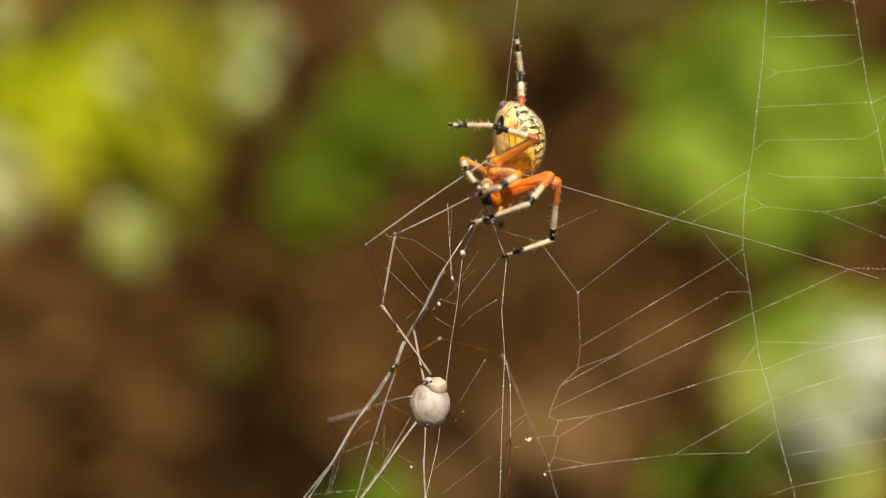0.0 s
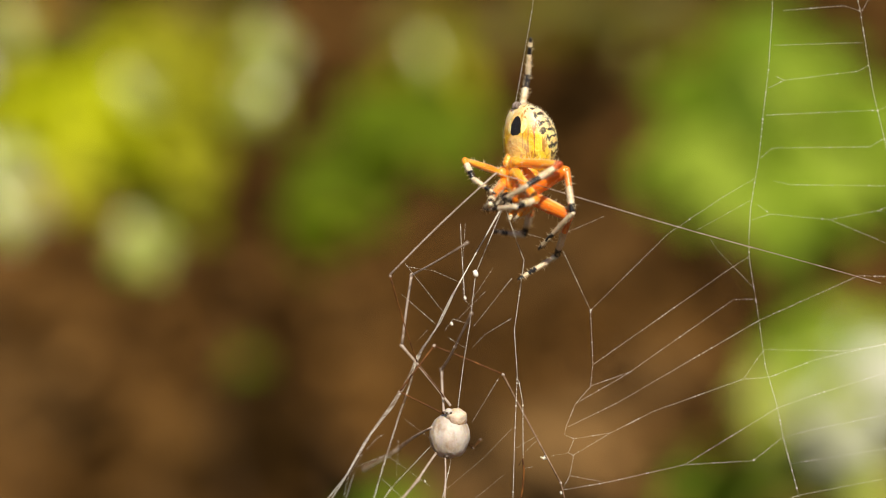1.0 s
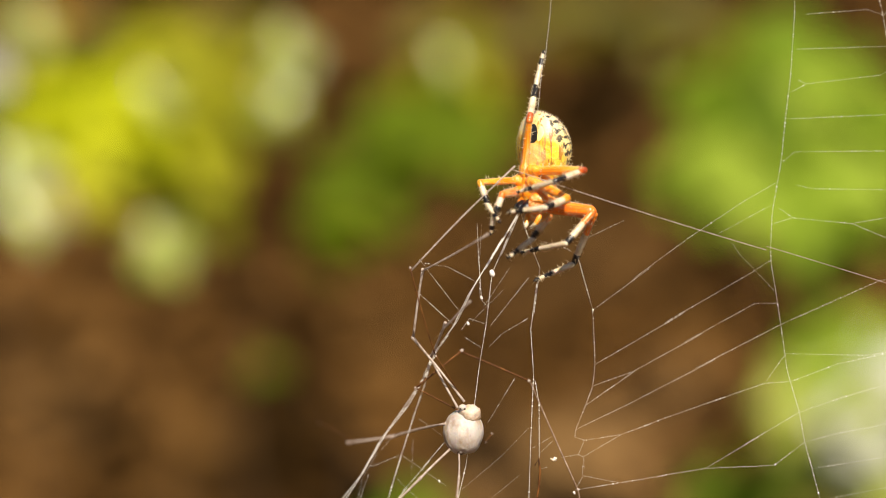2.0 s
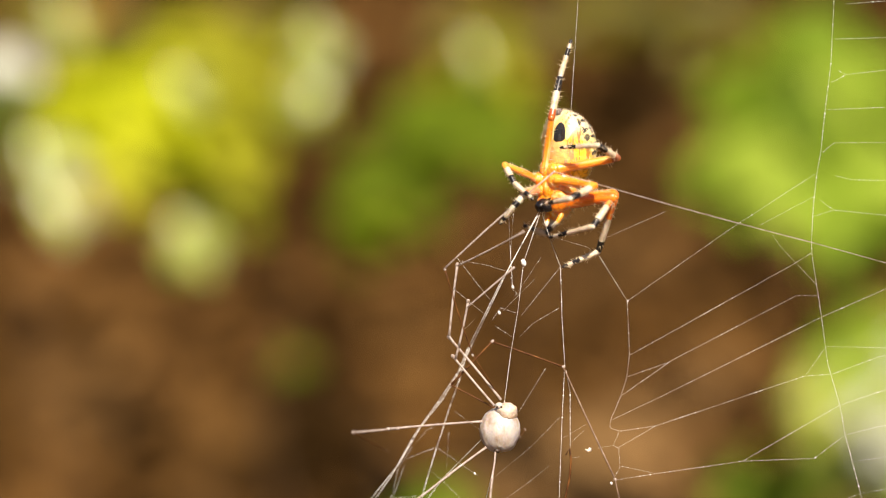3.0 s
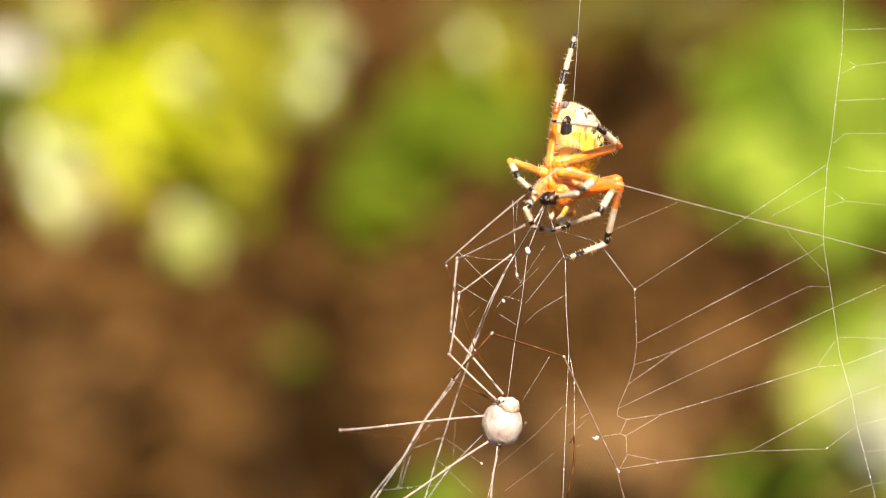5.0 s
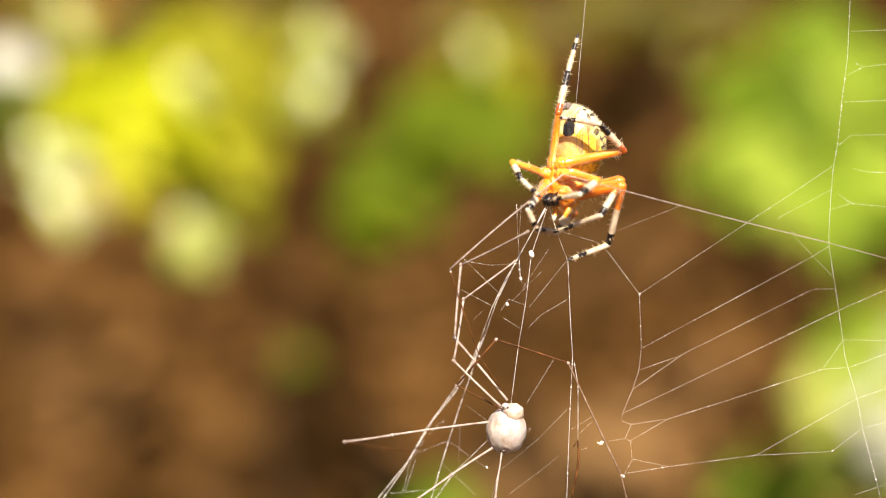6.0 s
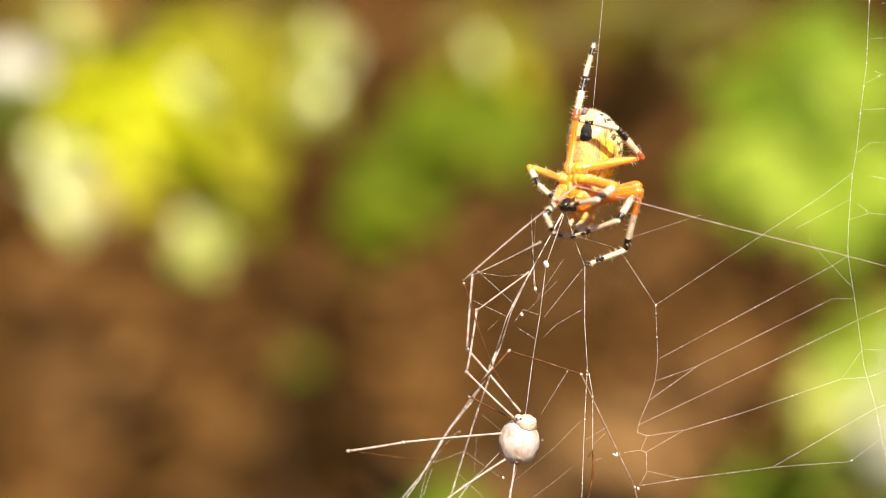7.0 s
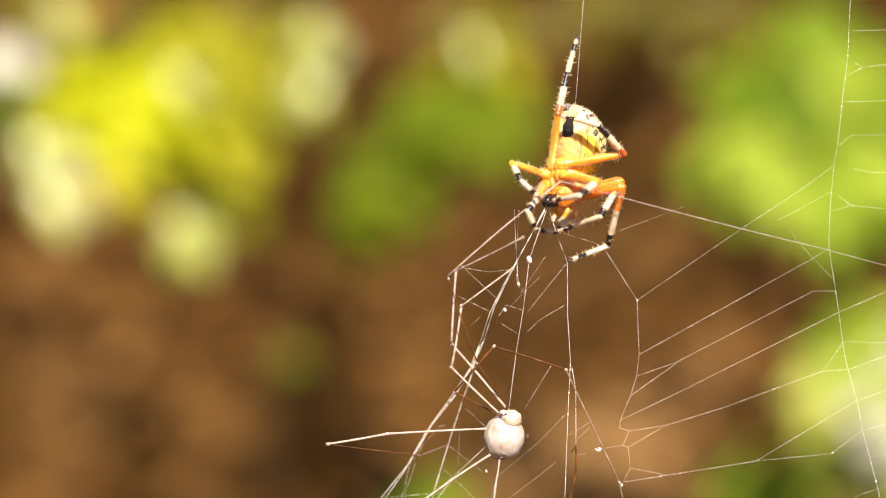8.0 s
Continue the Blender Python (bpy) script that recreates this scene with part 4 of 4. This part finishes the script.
def prey_body():
    bm = bmesh.new()

    def segs(d):
        a = math.atan2(d.x, d.z)
        fold = math.exp(-((a - 0.05 - 0.12 * d.y) / 0.09) ** 2) + 0.6 * math.exp(-((a + 0.75) / 0.10) ** 2) + 0.5 * math.exp(-((a - 0.85) / 0.08) ** 2)
        return 1 - 0.035 * fold * (1 - d.y * d.y) + 0.05 * noise.noise(d * 1.8) + 0.03 * noise.noise(d * 4) + 0.012 * noise.noise(d * 10) - 0.05 * max(0, d.y)
    ball(bm, Vector((0, -0.3, 0)) * MM, (3.05 * MM, 3.5 * MM, 3.0 * MM), 56, 30, segs)
    part("body", bm, "prey_body", prey, "whitish rounded body with faint grooves")
    bm = bmesh.new()
    ball(bm, Vector((0.95, 2.35, 1.1)) * MM, (1.6 * MM, 1.35 * MM, 1.4 * MM), 28, 20, lambda d: 1 + 0.2 * noise.noise(d * 1.9 + Vector((3, 0, 1))) + 0.07 * noise.noise(d * 6))
    part("head", bm, "prey_head", prey, "beige swollen head end")
    bm = bmesh.new()
    ball(bm, Vector((-0.2, 3.35, 1.9)) * MM, (0.62 * MM, 0.5 * MM, 0.5 * MM), 14, 10)
    part("eye_mound", bm, "prey_body", prey)
    for x in (-0.5, 0.1):
        bm = bmesh.new()
        ball(bm, Vector((x, 3.2, 2.3)) * MM, (0.17 * MM,) * 3, 8, 6)
        part("eye", bm, "prey_dark", prey)
    bm = bmesh.new()
    ball(bm, Vector((-0.5, -3.3, 1.6)) * MM, (0.5 * MM, 0.35 * MM, 0.35 * MM), 12, 8)
    part("vent", bm, "prey_dark", prey)


prey_body()


def prey_leg(base, lengths, thick, tone, *rows):
    rng = random.Random(str(base))
    runs = chain(PREY_POSES, base, rows)
    leg = None
    for i, (run, length, r) in enumerate(zip(runs, lengths, thick)):
        bm = bmesh.new()
        n = 9
        bow = rng.uniform(-0.02, 0.02) * length
        pts = [Vector((bow * math.sin(math.pi * k / (n - 1)), 0, length * k / (n - 1))) * MM for k in range(n)]
        knob = [1.25] + [1.0 + rng.uniform(-0.08, 0.08) for _ in range(n - 2)] + [1.3]
        tube(bm, pts, [r * k * MM for k in knob], 7)
        ball(bm, pts[-1], (r * 1.7 * MM, r * 1.7 * MM, r * 2.2 * MM), 8, 6, slot=1)
        for k in range(14):
            s, a = rng.random(), rng.uniform(0, 6.28)
            spine(bm, pts[int(s * (n - 1))], Vector((math.cos(a), math.sin(a), 0.7)).normalized(), 2.2 * r * MM, 0.02 * MM)
        dark = tone == "brown" and i < 3 or tone == "mixed" and i < 2 or tone == "bent" and i > 1
        mat = ["leg_brown" if dark else "leg_tan" if tone == "brown" else "leg_pale", "leg_pale"]
        if leg is None:
            leg = part("leg", bm, mat, prey, "long thin brown leg" if dark else "long thin pale leg")
            keep(leg, [m.inverted() @ p for m, p in zip(PREY_POSES, run)])
        else:
            piece = part(("thigh", "thigh", "shin", "foot", "toe", "toe")[i], bm, mat, leg)
            keep(piece, [p.inverted() @ q for p, q in zip(runs[0], run)])


prey_leg((0.08, 4.19, 1.6), (12.32, 10.94, 14.27), (0.17, 0.17, 0.13), "pale",
    (0, (-6.94, 14.3, 1.21), (-4.98, 24.85, 3.35), (7.43, 30.93, 6.91)),
    (1, (-7.01, 12.79, -3.64), (-5.5, 23.43, -1.61), (2.31, 28.14, 9.36)),
    (1.5, (-7.36, 13.5, -1.5), (-5.82, 23.47, 2.73), (3.11, 28.54, 12.65)),
    (3.5, (-7.61, 13.13, -1.95), (-6.52, 24.01, -2.04), (2.96, 28.9, 7.44)),
    (6, (-7.65, 13.2, -1.95), (-6.7, 24.1, -2.04), (2.8, 29, 7.44)),
    (8, (-7.8, 13.3, -1.95), (-7.1, 24.25, -2.04), (2.4, 29.15, 7.44)))
prey_leg((-0.92, 3.35, 1.9), (9.6, 9.17, 9.46), (0.17, 0.17, 0.13), "pale",
    (0, (-2.26, 10.86, -3.92), (-0.47, 14.15, 4.45), (1.69, 19.46, 11.98)),
    (1, (-0.98, 8.98, -5.87), (0.75, 12.85, 2.26), (2.85, 18.09, 9.85)),
    (1.5, (-2.99, 10.2, -4.5), (-0.71, 13.98, 3.54), (1.41, 18.66, 11.49)),
    (3.5, (-7.82, 10, 1.41), (-6.38, 19.06, 1.53), (1.13, 24.65, 2.91)))
prey_leg((0.08, 4.19, 0.5), (8.5, 13.6, 21.1, 5.26, 34.0, 21.23), (0.1, 0.1, 0.1, 0.06, 0.052, 0.04), "mixed",
    (0, (-4.74, 10.82, 3.2), (-9.2, 23.46, 5.5), (7.99, 35.17, 6.5), (13.0, 33.57, 6.5), (45.7, 24.11, 4), (65.95, 17.86, 4.5)),
    (0.5, (-4.75, 10.7, 3.2), (-8.55, 23.91, 5.5), (8.55, 36.29, 6.5), (13.56, 34.69, 6.5), (44.15, 25.9, 4), (64.5, 19.9, 4.5)),
    (1, (-4.75, 10.55, 3.4), (-8.71, 23.61, 5.5), (6.69, 38.19, 6.5), (11.75, 36.75, 6.5), (42.6, 27.67, 5), (63.01, 21.89, 5)),
    (1.5, (-4.25, 11.14, 3.2), (-7.67, 23.56, 5.5), (6.51, 38.32, 6.5), (11.48, 36.59, 6.5), (44.33, 26.36, 4), (64.61, 20.15, 3)),
    (3.5, (-3.87, 10.44, 3.6), (-8.41, 23.55, 5.5), (7.93, 37.26, 6.5), (13.01, 35.89, 6.5), (43.94, 28.05, 5), (64.42, 22.51, 5)))
prey_leg((-2.68, 0.92, 0.8), (14.68, 8.92, 13.5), (0.16, 0.17, 0.07), "bent",
    (0, (-8.93, -2.03, -12.15), (-15.33, -4.48, -17.86), (-11.82, -10.13, -29.61)),
    (1, (-7.64, -3.76, -12.19), (-13, -7.61, -18.2), (-7.54, -11.01, -30.07)),
    (1.5, (-8.08, -2.42, -12.43), (-15.05, -5.09, -17.31), (-20.5, -12.22, -27.41)),
    (3.5, (-17.33, 0.2, 0.26), (-24.5, -0.54, -4.99), (-16.96, -3.06, -15.9)),
    (6, (-16.97, -1.28, -1.7), (-24.34, -2.86, -6.48), (-13.28, -5.33, -13.82)),
    (8, (-17.33, 0.12, 0.32), (-26.12, -1.4, 0.2), (-12.73, -3.14, -0.32)))
prey_leg((-2.09, -2.85, 1.2), (7.29, 11.15), (0.17, 0.15), "pale",
    (0, (-6.38, -8.5, 2.89), (-12.9, -16.14, 7.74)),
    (1, (-4.9, -5.98, 7.16), (-10.93, -11.23, 14.93)),
    (1.5, (-5.7, -6.26, 6.54), (-12.13, -11.61, 13.92)),
    (3.5, (-8.14, -6.56, 2.9), (-17.13, -12.22, 6.28)))
prey_leg((-0.75, -3.35, 1.6), (5.28, 5.2), (0.12, 0.14), "pale",
    (0, (-1.06, -8.58, 2.28), (-0.85, -13.71, 3.07)),
    (1.5, (-0.79, -6.34, 5.95), (-1.16, -9.85, 9.76)),
    (3.5, (-1.52, -7.05, 5.29), (-2, -11.56, 7.83)))
prey_leg((-0.17, 2.51, 0.6), (8.16, 8.95, 11.16, 18.13, 5.69), (0.12, 0.15, 0.13, 0.12, 0.1), "brown",
    (0, (-5.91, 4.32, -4.91), (1.69, 9.05, -4.88), (11.51, 6.08, -9.27), (18.22, -10.51, -6.31), (19.59, -15.94, -5.29)),
    (1, (-7.44, 6.2, 0.28), (-2.18, 12.75, -2.81), (8.07, 8.47, -1.72), (16.31, -7.38, 1.37), (17.84, -12.76, 2.42)),
    (1.5, (-7.02, 5.94, -2.21), (-0.03, 11.26, -3.92), (10.12, 6.75, -2.78), (16.56, -8.71, 4.16), (17.47, -13.51, 7.08)),
    (3.5, (-7.39, 6.3, 0.24), (-1.52, 13.05, 0.06), (9.07, 9.67, 1.11), (16.6, -6.54, 4.18), (17.96, -11.96, 5.21)))
prey_leg((1.51, -0.25, -0.5), (5.7, 1.78), (0.1, 0.08), "brown",
    (0, (3.91, -3.26, -4.7), (5.17, -2.01, -4.76)),
    (3.5, (3.05, -1.9, -5.73), (3.81, -1.02, -7.07)))

# ---- web ----
web = tagged(new("spider_web"), "torn orb web of fine beaded silk threads", "spider web")
web.matrix_basis = WEB_FRAME
THREAD = {"radial": (0.015, 0.095, 1.5), "rung": (0.011, 0.068, 1.4), "edge": (0.013, 0.076, 1.4), "rope": (0.051, 0.094, 1.30), "strand": (0.034, 0.085, 1.3), "faint": (0.008, 0.044, 1.1), "drag": (0.022, 0.0, 1.0)}
WRNG = random.Random(11)


def strand(kind, *nodes):
    """Threads from node to node; each node sways with its part of the web."""
    r, bead, often = THREAD[kind]
    depth = {"outer": -1.0, "upper": -1.0, "top": -1.0, "rim": -0.6, "anchor": -1.0, "guy": -5.0}
    for (u0, v0, g0), (u1, v1, g1) in zip(nodes, nodes[1:]):
        ahead, back, spans = [], [], []
        for k in range(len(TIMES)):
            za, zb = depth.get(g0, 0), depth.get(g1, 0)
            a = Vector(((u0 + SWAY[g0][k][0]) * (1 - za / 245), (v0 + SWAY[g0][k][1]) * (1 - za / 245), za))
            b = Vector(((u1 + SWAY[g1][k][0]) * (1 - zb / 245), (v1 + SWAY[g1][k][1]) * (1 - zb / 245), zb))
            spans.append((b - a).length)
            ahead.append(between(a * MM, b * MM))
            back.append(between(b * MM, a * MM))
        # a thread whose span changes is two overlapping halves, one from each end
        halves = max(spans) - min(spans) > 0.25
        for poses in ((ahead, back) if halves else (ahead,)):
            longest = max(spans) * (0.52 if halves else 1)
            bm = bmesh.new()
            n = max(2, int(longest * 0.6))
            tube(bm, [Vector((0, 0, longest * i / n)) * MM for i in range(n + 1)], [r * MM * WRNG.uniform(0.75, 1.15) for _ in range(n + 1)], 4)
            beads = int(longest * often * (bead > 0))
            for i in range(beads):
                lull = 0.75 + 0.5 * noise.noise(Vector((u0 * 0.7, v0 * 0.7, i * 0.23)))
                s = bead * lull * (WRNG.uniform(0.5, 1.2) if WRNG.random() < 0.92 else 1.6)
                ball(bm, Vector((0, 0, (i + WRNG.uniform(0.2, 0.8)) / beads * longest)) * MM, (s * MM, s * MM, s * 1.3 * MM), 5, 4)
            keep(part("thread", bm, "silk", web), poses)


strand("radial", (60.1, 40.3, "top"), (60.1, 36.9, "top"), (59.7, 27.7, "upper"), (58.9, 21.4, "upper"), (58.2, 14.7, "upper"), (57.6, 11.4, "upper"), (57.2, 6.8, "outer"), (56.9, 1.3, "outer"), (57, -0.8, "outer"), (57.9, -6.6, "outer"), (58.4, -10, "outer"), (59.3, -16.7, "outer"), (61.1, -22.9, "outer"), (61.9, -27.4, "outer"), (64.2, -36.1, "outer"), (65.2, -41, "outer"))
strand("radial", (72.1, 41.7, "top"), (73.3, 36.7, "top"), (74.6, 28.3, "top"), (75.5, 24.1, "upper"), (77, 17.8, "upper"), (77.7, 14.1, "upper"), (78.8, 9, "outer"))
strand("rung", (60.3, 31.5, "top"), (73.7, 31.9, "top"))
strand("rung", (59.7, 25, "upper"), (62, 26.2, "upper"), (73.2, 27.5, "upper"), (74.5, 28.5, "top"))
strand("rung", (60.8, 26.8, "upper"), (62, 26.2, "upper"))
strand("rung", (59.2, 21, "upper"), (76.4, 21.7, "upper"), (79.6, 23.3, "upper"))
strand("rung", (58.4, 14.6, "upper"), (60.2, 16.1, "upper"), (74.9, 16.2, "upper"), (77, 17.5, "upper"), (79.2, 22, "upper"))
strand("rung", (60.4, 11.2, "upper"), (62.8, 10.6, "upper"), (80.1, 10.3, "upper"))
strand("rung", (57.3, 5.1, "outer"), (60.2, 6, "outer"), (69.1, 5.1, "outer"), (76.5, 6.4, "outer"), (80.1, 8, "outer"))
strand("rung", (58.3, 7.4, "outer"), (60.2, 6, "outer"))
strand("rung", (69.1, 5.1, "outer"), (80.1, 0.5, "outer"))
strand("rung", (76.5, 6.4, "outer"), (80.1, 5.4, "outer"))
strand("rung", (61.8, 36.7, "top"), (70.9, 37.4, "top"), (73.5, 36.5, "top"), (74.6, 38.4, "top"))
strand("rung", (29, -7.2, "inner"), (44.9, 3.2, "outer"), (53.3, 8.7, "outer"), (57.6, 11.6, "upper"))
strand("faint", (49.2, 3.7, "outer"), (57.2, 8, "outer"))
strand("rung", (29.4, -15.2, "inner"), (54.1, -2.1, "outer"), (57, -0.3, "outer"))
strand("rung", (28.8, -18.5, "inner"), (34.8, -16.4, "inner"), (54.6, -6.7, "outer"), (57.9, -6.7, "outer"))
strand("rung", (28, -21.3, "lower"), (35.3, -16.2, "inner"))
strand("edge", (26.5, -24.9, "lower"), (34.3, -21.2, "lower"), (58.3, -9.9, "outer"), (73.4, -3.3, "outer"), (78.4, -3.5, "outer"))
strand("edge", (27.8, -26.5, "lower"), (33.2, -25.7, "lower"), (41.5, -23.2, "rim"), (55.9, -18.6, "outer"), (60, -18.3, "outer"), (66.7, -15.8, "outer"), (78.4, -13.3, "outer"))
strand("rung", (27.5, -29, "lower"), (33.2, -25.7, "lower"))
strand("edge", (26.9, -33.9, "hem"), (33.3, -32.9, "hem"), (46.1, -31.2, "rim"), (57.3, -30.8, "outer"), (61.8, -27.4, "outer"))
strand("edge", (46.1, -31.2, "rim"), (61.1, -22.9, "outer"), (65.8, -21.3, "outer"), (78.2, -17.6, "outer"))
strand("rung", (28, -31.8, "hem"), (33.3, -32.9, "hem"))
strand("edge", (29, -7.2, "inner"), (29.3, -15.2, "inner"), (28.9, -18.6, "inner"), (28, -21.3, "lower"), (26.5, -24.9, "lower"), (26.4, -26, "lower"), (27.8, -26.5, "lower"), (26.9, -28.6, "lower"), (27.7, -29, "lower"), (27.9, -31.9, "hem"), (26.8, -33.9, "hem"))
strand("rung", (24.4, -29, "lower"), (26.9, -28.6, "lower"))
strand("edge", (16.8, 2.3, "spider"), (22.5, 0.6, "spider"), (24.1, -0.5, "spider"), (29, -7.2, "inner"))
strand("rung", (59.1, -14.2, "outer"), (70.9, -14.5, "outer"), (79.2, -13.4, "outer"))
strand("rung", (56.1, -18.4, "outer"), (59.1, -14.2, "outer"))
strand("rung", (62, -27.3, "outer"), (66.8, -26.1, "outer"), (79.2, -23.8, "outer"))
strand("rung", (62.9, -31.3, "outer"), (79.2, -28.9, "outer"))
strand("rung", (62.6, -29.9, "outer"), (62.9, -31.3, "outer"))
strand("rung", (60.8, -37.2, "outer"), (64.2, -36, "outer"), (79.2, -33.3, "outer"))
strand("faint", (51.2, 2.3, "outer"), (52.2, 0.7, "outer"), (57.5, -4.9, "outer"))
strand("faint", (24.8, 1.8, "spider"), (35.3, 5.8, "outer"))
strand("strand", (18.5, -2.3, "spider"), (18.8, -10, "centre"), (19.2, -16.7, "centre"), (18.8, -25, "centre"), (18.3, -38.4, "centre"))
strand("strand", (15.6, 6.4, "spider"), (16.1, 4.4, "spider"), (17.4, 0.5, "spider"), (18.5, -2.3, "spider"))
strand("strand", (19.4, -17.5, "centre"), (20, -20.9, "centre"), (20, -29.2, "centre"))
strand("strand", (15.7, 6.3, "spider"), (13.1, -1.6, "centre"), (12.2, -9.1, "centre"), (11.2, -15, "centre"), (10.1, -23.4, "centre"), (9.1, -30.1, "centre"), (7, -38.9, "centre"))
strand("rope", (15.3, 5.9, "spider"), (10.1, -4.1, "centre"), (7.9, -8.7, "centre"), (5.8, -13.7, "guy"), (4.5, -16.7, "guy"), (1.6, -21.7, "guy"), (-1.8, -26, "guy"), (-5.2, -31.7, "guy"), (-9.4, -36.9, "guy"), (-11.2, -39.4, "guy"))
strand("rope", (15.2, 5.4, "spider"), (9.5, -4.9, "centre"), (7.2, -9.6, "centre"), (5.2, -14.3, "guy"), (3.7, -17.9, "guy"), (0.9, -22.1, "guy"), (-2.7, -27.1, "guy"), (-6, -33, "guy"), (-8.7, -36.9, "guy"), (-10.2, -39, "guy"))
strand("rope", (5.2, -14.3, "guy"), (4, -18.8, "guy"), (2.6, -22.7, "guy"), (0.5, -29.2, "guy"), (-0.8, -33.4, "guy"), (-1.8, -36.9, "guy"), (-2.5, -39, "guy"))
strand("rung", (-3, -28.8, "guy"), (-5.2, -32.2, "guy"), (-6, -35.9, "guy"), (-6.5, -36.9, "guy"))
strand("strand", (10.9, 5.8, "centre"), (11.1, 0.9, "centre"), (11.5, -5.4, "centre"))
strand("rung", (11.6, 5.8, "centre"), (11.2, 0.1, "centre"), (11.3, -4.9, "centre"))
strand("rung", (11.3, -5.4, "centre"), (12.6, -6.6, "centre"))
strand("rung", (12.8, -9.4, "centre"), (18.5, -2.3, "centre"))
strand("rung", (14.5, -10.6, "centre"), (18.4, -8.3, "centre"))
strand("faint", (12.6, -12.5, "centre"), (14.5, -10.6, "centre"))
strand("rung", (3.4, -1.8, "prey"), (7.2, -2.4, "prey"), (11, -3, "centre"))
strand("rung", (3, -1.3, "prey"), (8.6, -7.7, "centre"))
strand("rung", (2.5, -5.9, "prey"), (7.5, -9.4, "centre"))
strand("rung", (8.9, -11, "centre"), (11.4, -12.6, "centre"))
strand("rung", (8.5, -10, "centre"), (9.7, -8.3, "centre"), (12.1, -9.1, "centre"))
strand("faint", (4.4, -11.4, "centre"), (5.9, -10, "centre"))
strand("rung", (12.4, -23.7, "centre"), (16.4, -17.2, "centre"))
strand("faint", (8.5, -33.6, "centre"), (14.3, -28.8, "centre"), (18.4, -24.6, "centre"))
strand("faint", (9.7, -37.2, "centre"), (14.3, -33.8, "centre"), (17, -31.6, "centre"))
strand("faint", (18.9, -27.6, "centre"), (22.3, -25.6, "centre"))
strand("faint", (20.2, -28.2, "centre"), (22, -26.5, "centre"))
strand("rung", (20.1, -30.7, "centre"), (21.4, -30.3, "centre"))
strand("rung", (-3.9, -30.7, "guy"), (0.5, -29, "guy"))
strand("faint", (0.5, -29, "guy"), (6.2, -33.1, "centre"))
strand("faint", (-0.3, -32.4, "guy"), (4.7, -37.2, "guy"))
strand("faint", (3.2, -23.7, "guy"), (6.8, -26.5, "centre"))
strand("rung", (-2.4, -28.2, "guy"), (-0.8, -26.4, "guy"), (0.1, -26, "guy"))
strand("faint", (2.3, -26.7, "guy"), (2, -32.2, "guy"))
strand("rung", (-4.3, -31.7, "guy"), (-6, -36.8, "guy"))
strand("rung", (-9.1, -36.9, "guy"), (-3.7, -36.4, "guy"), (-0.3, -36.1, "guy"))
strand("strand", (7, -28, "prey"), (1.3, -33.8, "guy"), (-2, -38.4, "guy"))
strand("faint", (14.7, -4.1, "centre"), (10.1, -8.7, "centre"))
strand("faint", (11.8, -6.6, "centre"), (15.7, -0.8, "centre"))
strand("drag", (19.7, 20.9, "spinneret"), (21, 36.9, "anchor"), (21.5, 43.6, "anchor"))


def clot(u, v, size, group):
    """A small knot of loose silk on the threads."""
    bm = bmesh.new()
    ball(bm, (0, 0, 0), (size * 0.7 * MM, size * MM, size * 0.6 * MM), 10, 8, lambda d: 1 + 0.35 * noise.noise(d * 2.5 + Vector((u, v, 0))))
    keep(part("silk_knot", bm, "silk", web, "white knot of silk"),
         [pose((u + du) * MM, (v + dv) * MM, 0.0002, 0, 0, 20) for du, dv in SWAY[group]])


clot(13.1, -1.6, 0.55, "centre")
clot(11.5, -5.2, 0.28, "centre")
clot(9.5, -9, 0.3, "centre")
clot(23.4, -29.2, 0.3, "lower")
clot(6.2, -32.9, 0.22, "guy")
clot(26.6, -34.3, 0.25, "hem")
clot(29, -7.2, 0.16, "inner")


def debris(name, label, points, r, material, group):
    """A small bit of plant caught in the threads."""
    c = Vector(points[0])
    bm = bmesh.new()
    pts = [(Vector(p) - c).to_3d() * MM for p in points]
    k = len(pts) - 1
    tube(bm, pts, [r * MM * (1 - 0.5 * abs(2 * i / k - 1)) for i in range(k + 1)], 6)
    thing = tagged(part(name, bm, material), label, name.replace("_", " "))
    keep(thing, [WEB_FRAME @ pose((c.x + du) * MM, (c.y + dv) * MM, 0.0003) for du, dv in SWAY[group]])


debris("plant_fibre", "dark curled plant fibre caught in the web", [(19.3, -30.1), (19.9, -29.1), (20.1, -30.9), (19.9, -33.4), (19.4, -35.8), (18.8, -38.4)], 0.2, "leg_brown", "centre")
debris("seed_husk", "tiny pale seed husk stuck to a thread", [(22.7, -29.1), (23.2, -29.4), (23.7, -29)], 0.22, "cream", "lower")


def motions():
    for ob, rows in MOVES:
        walk(ob, rows)


motions()
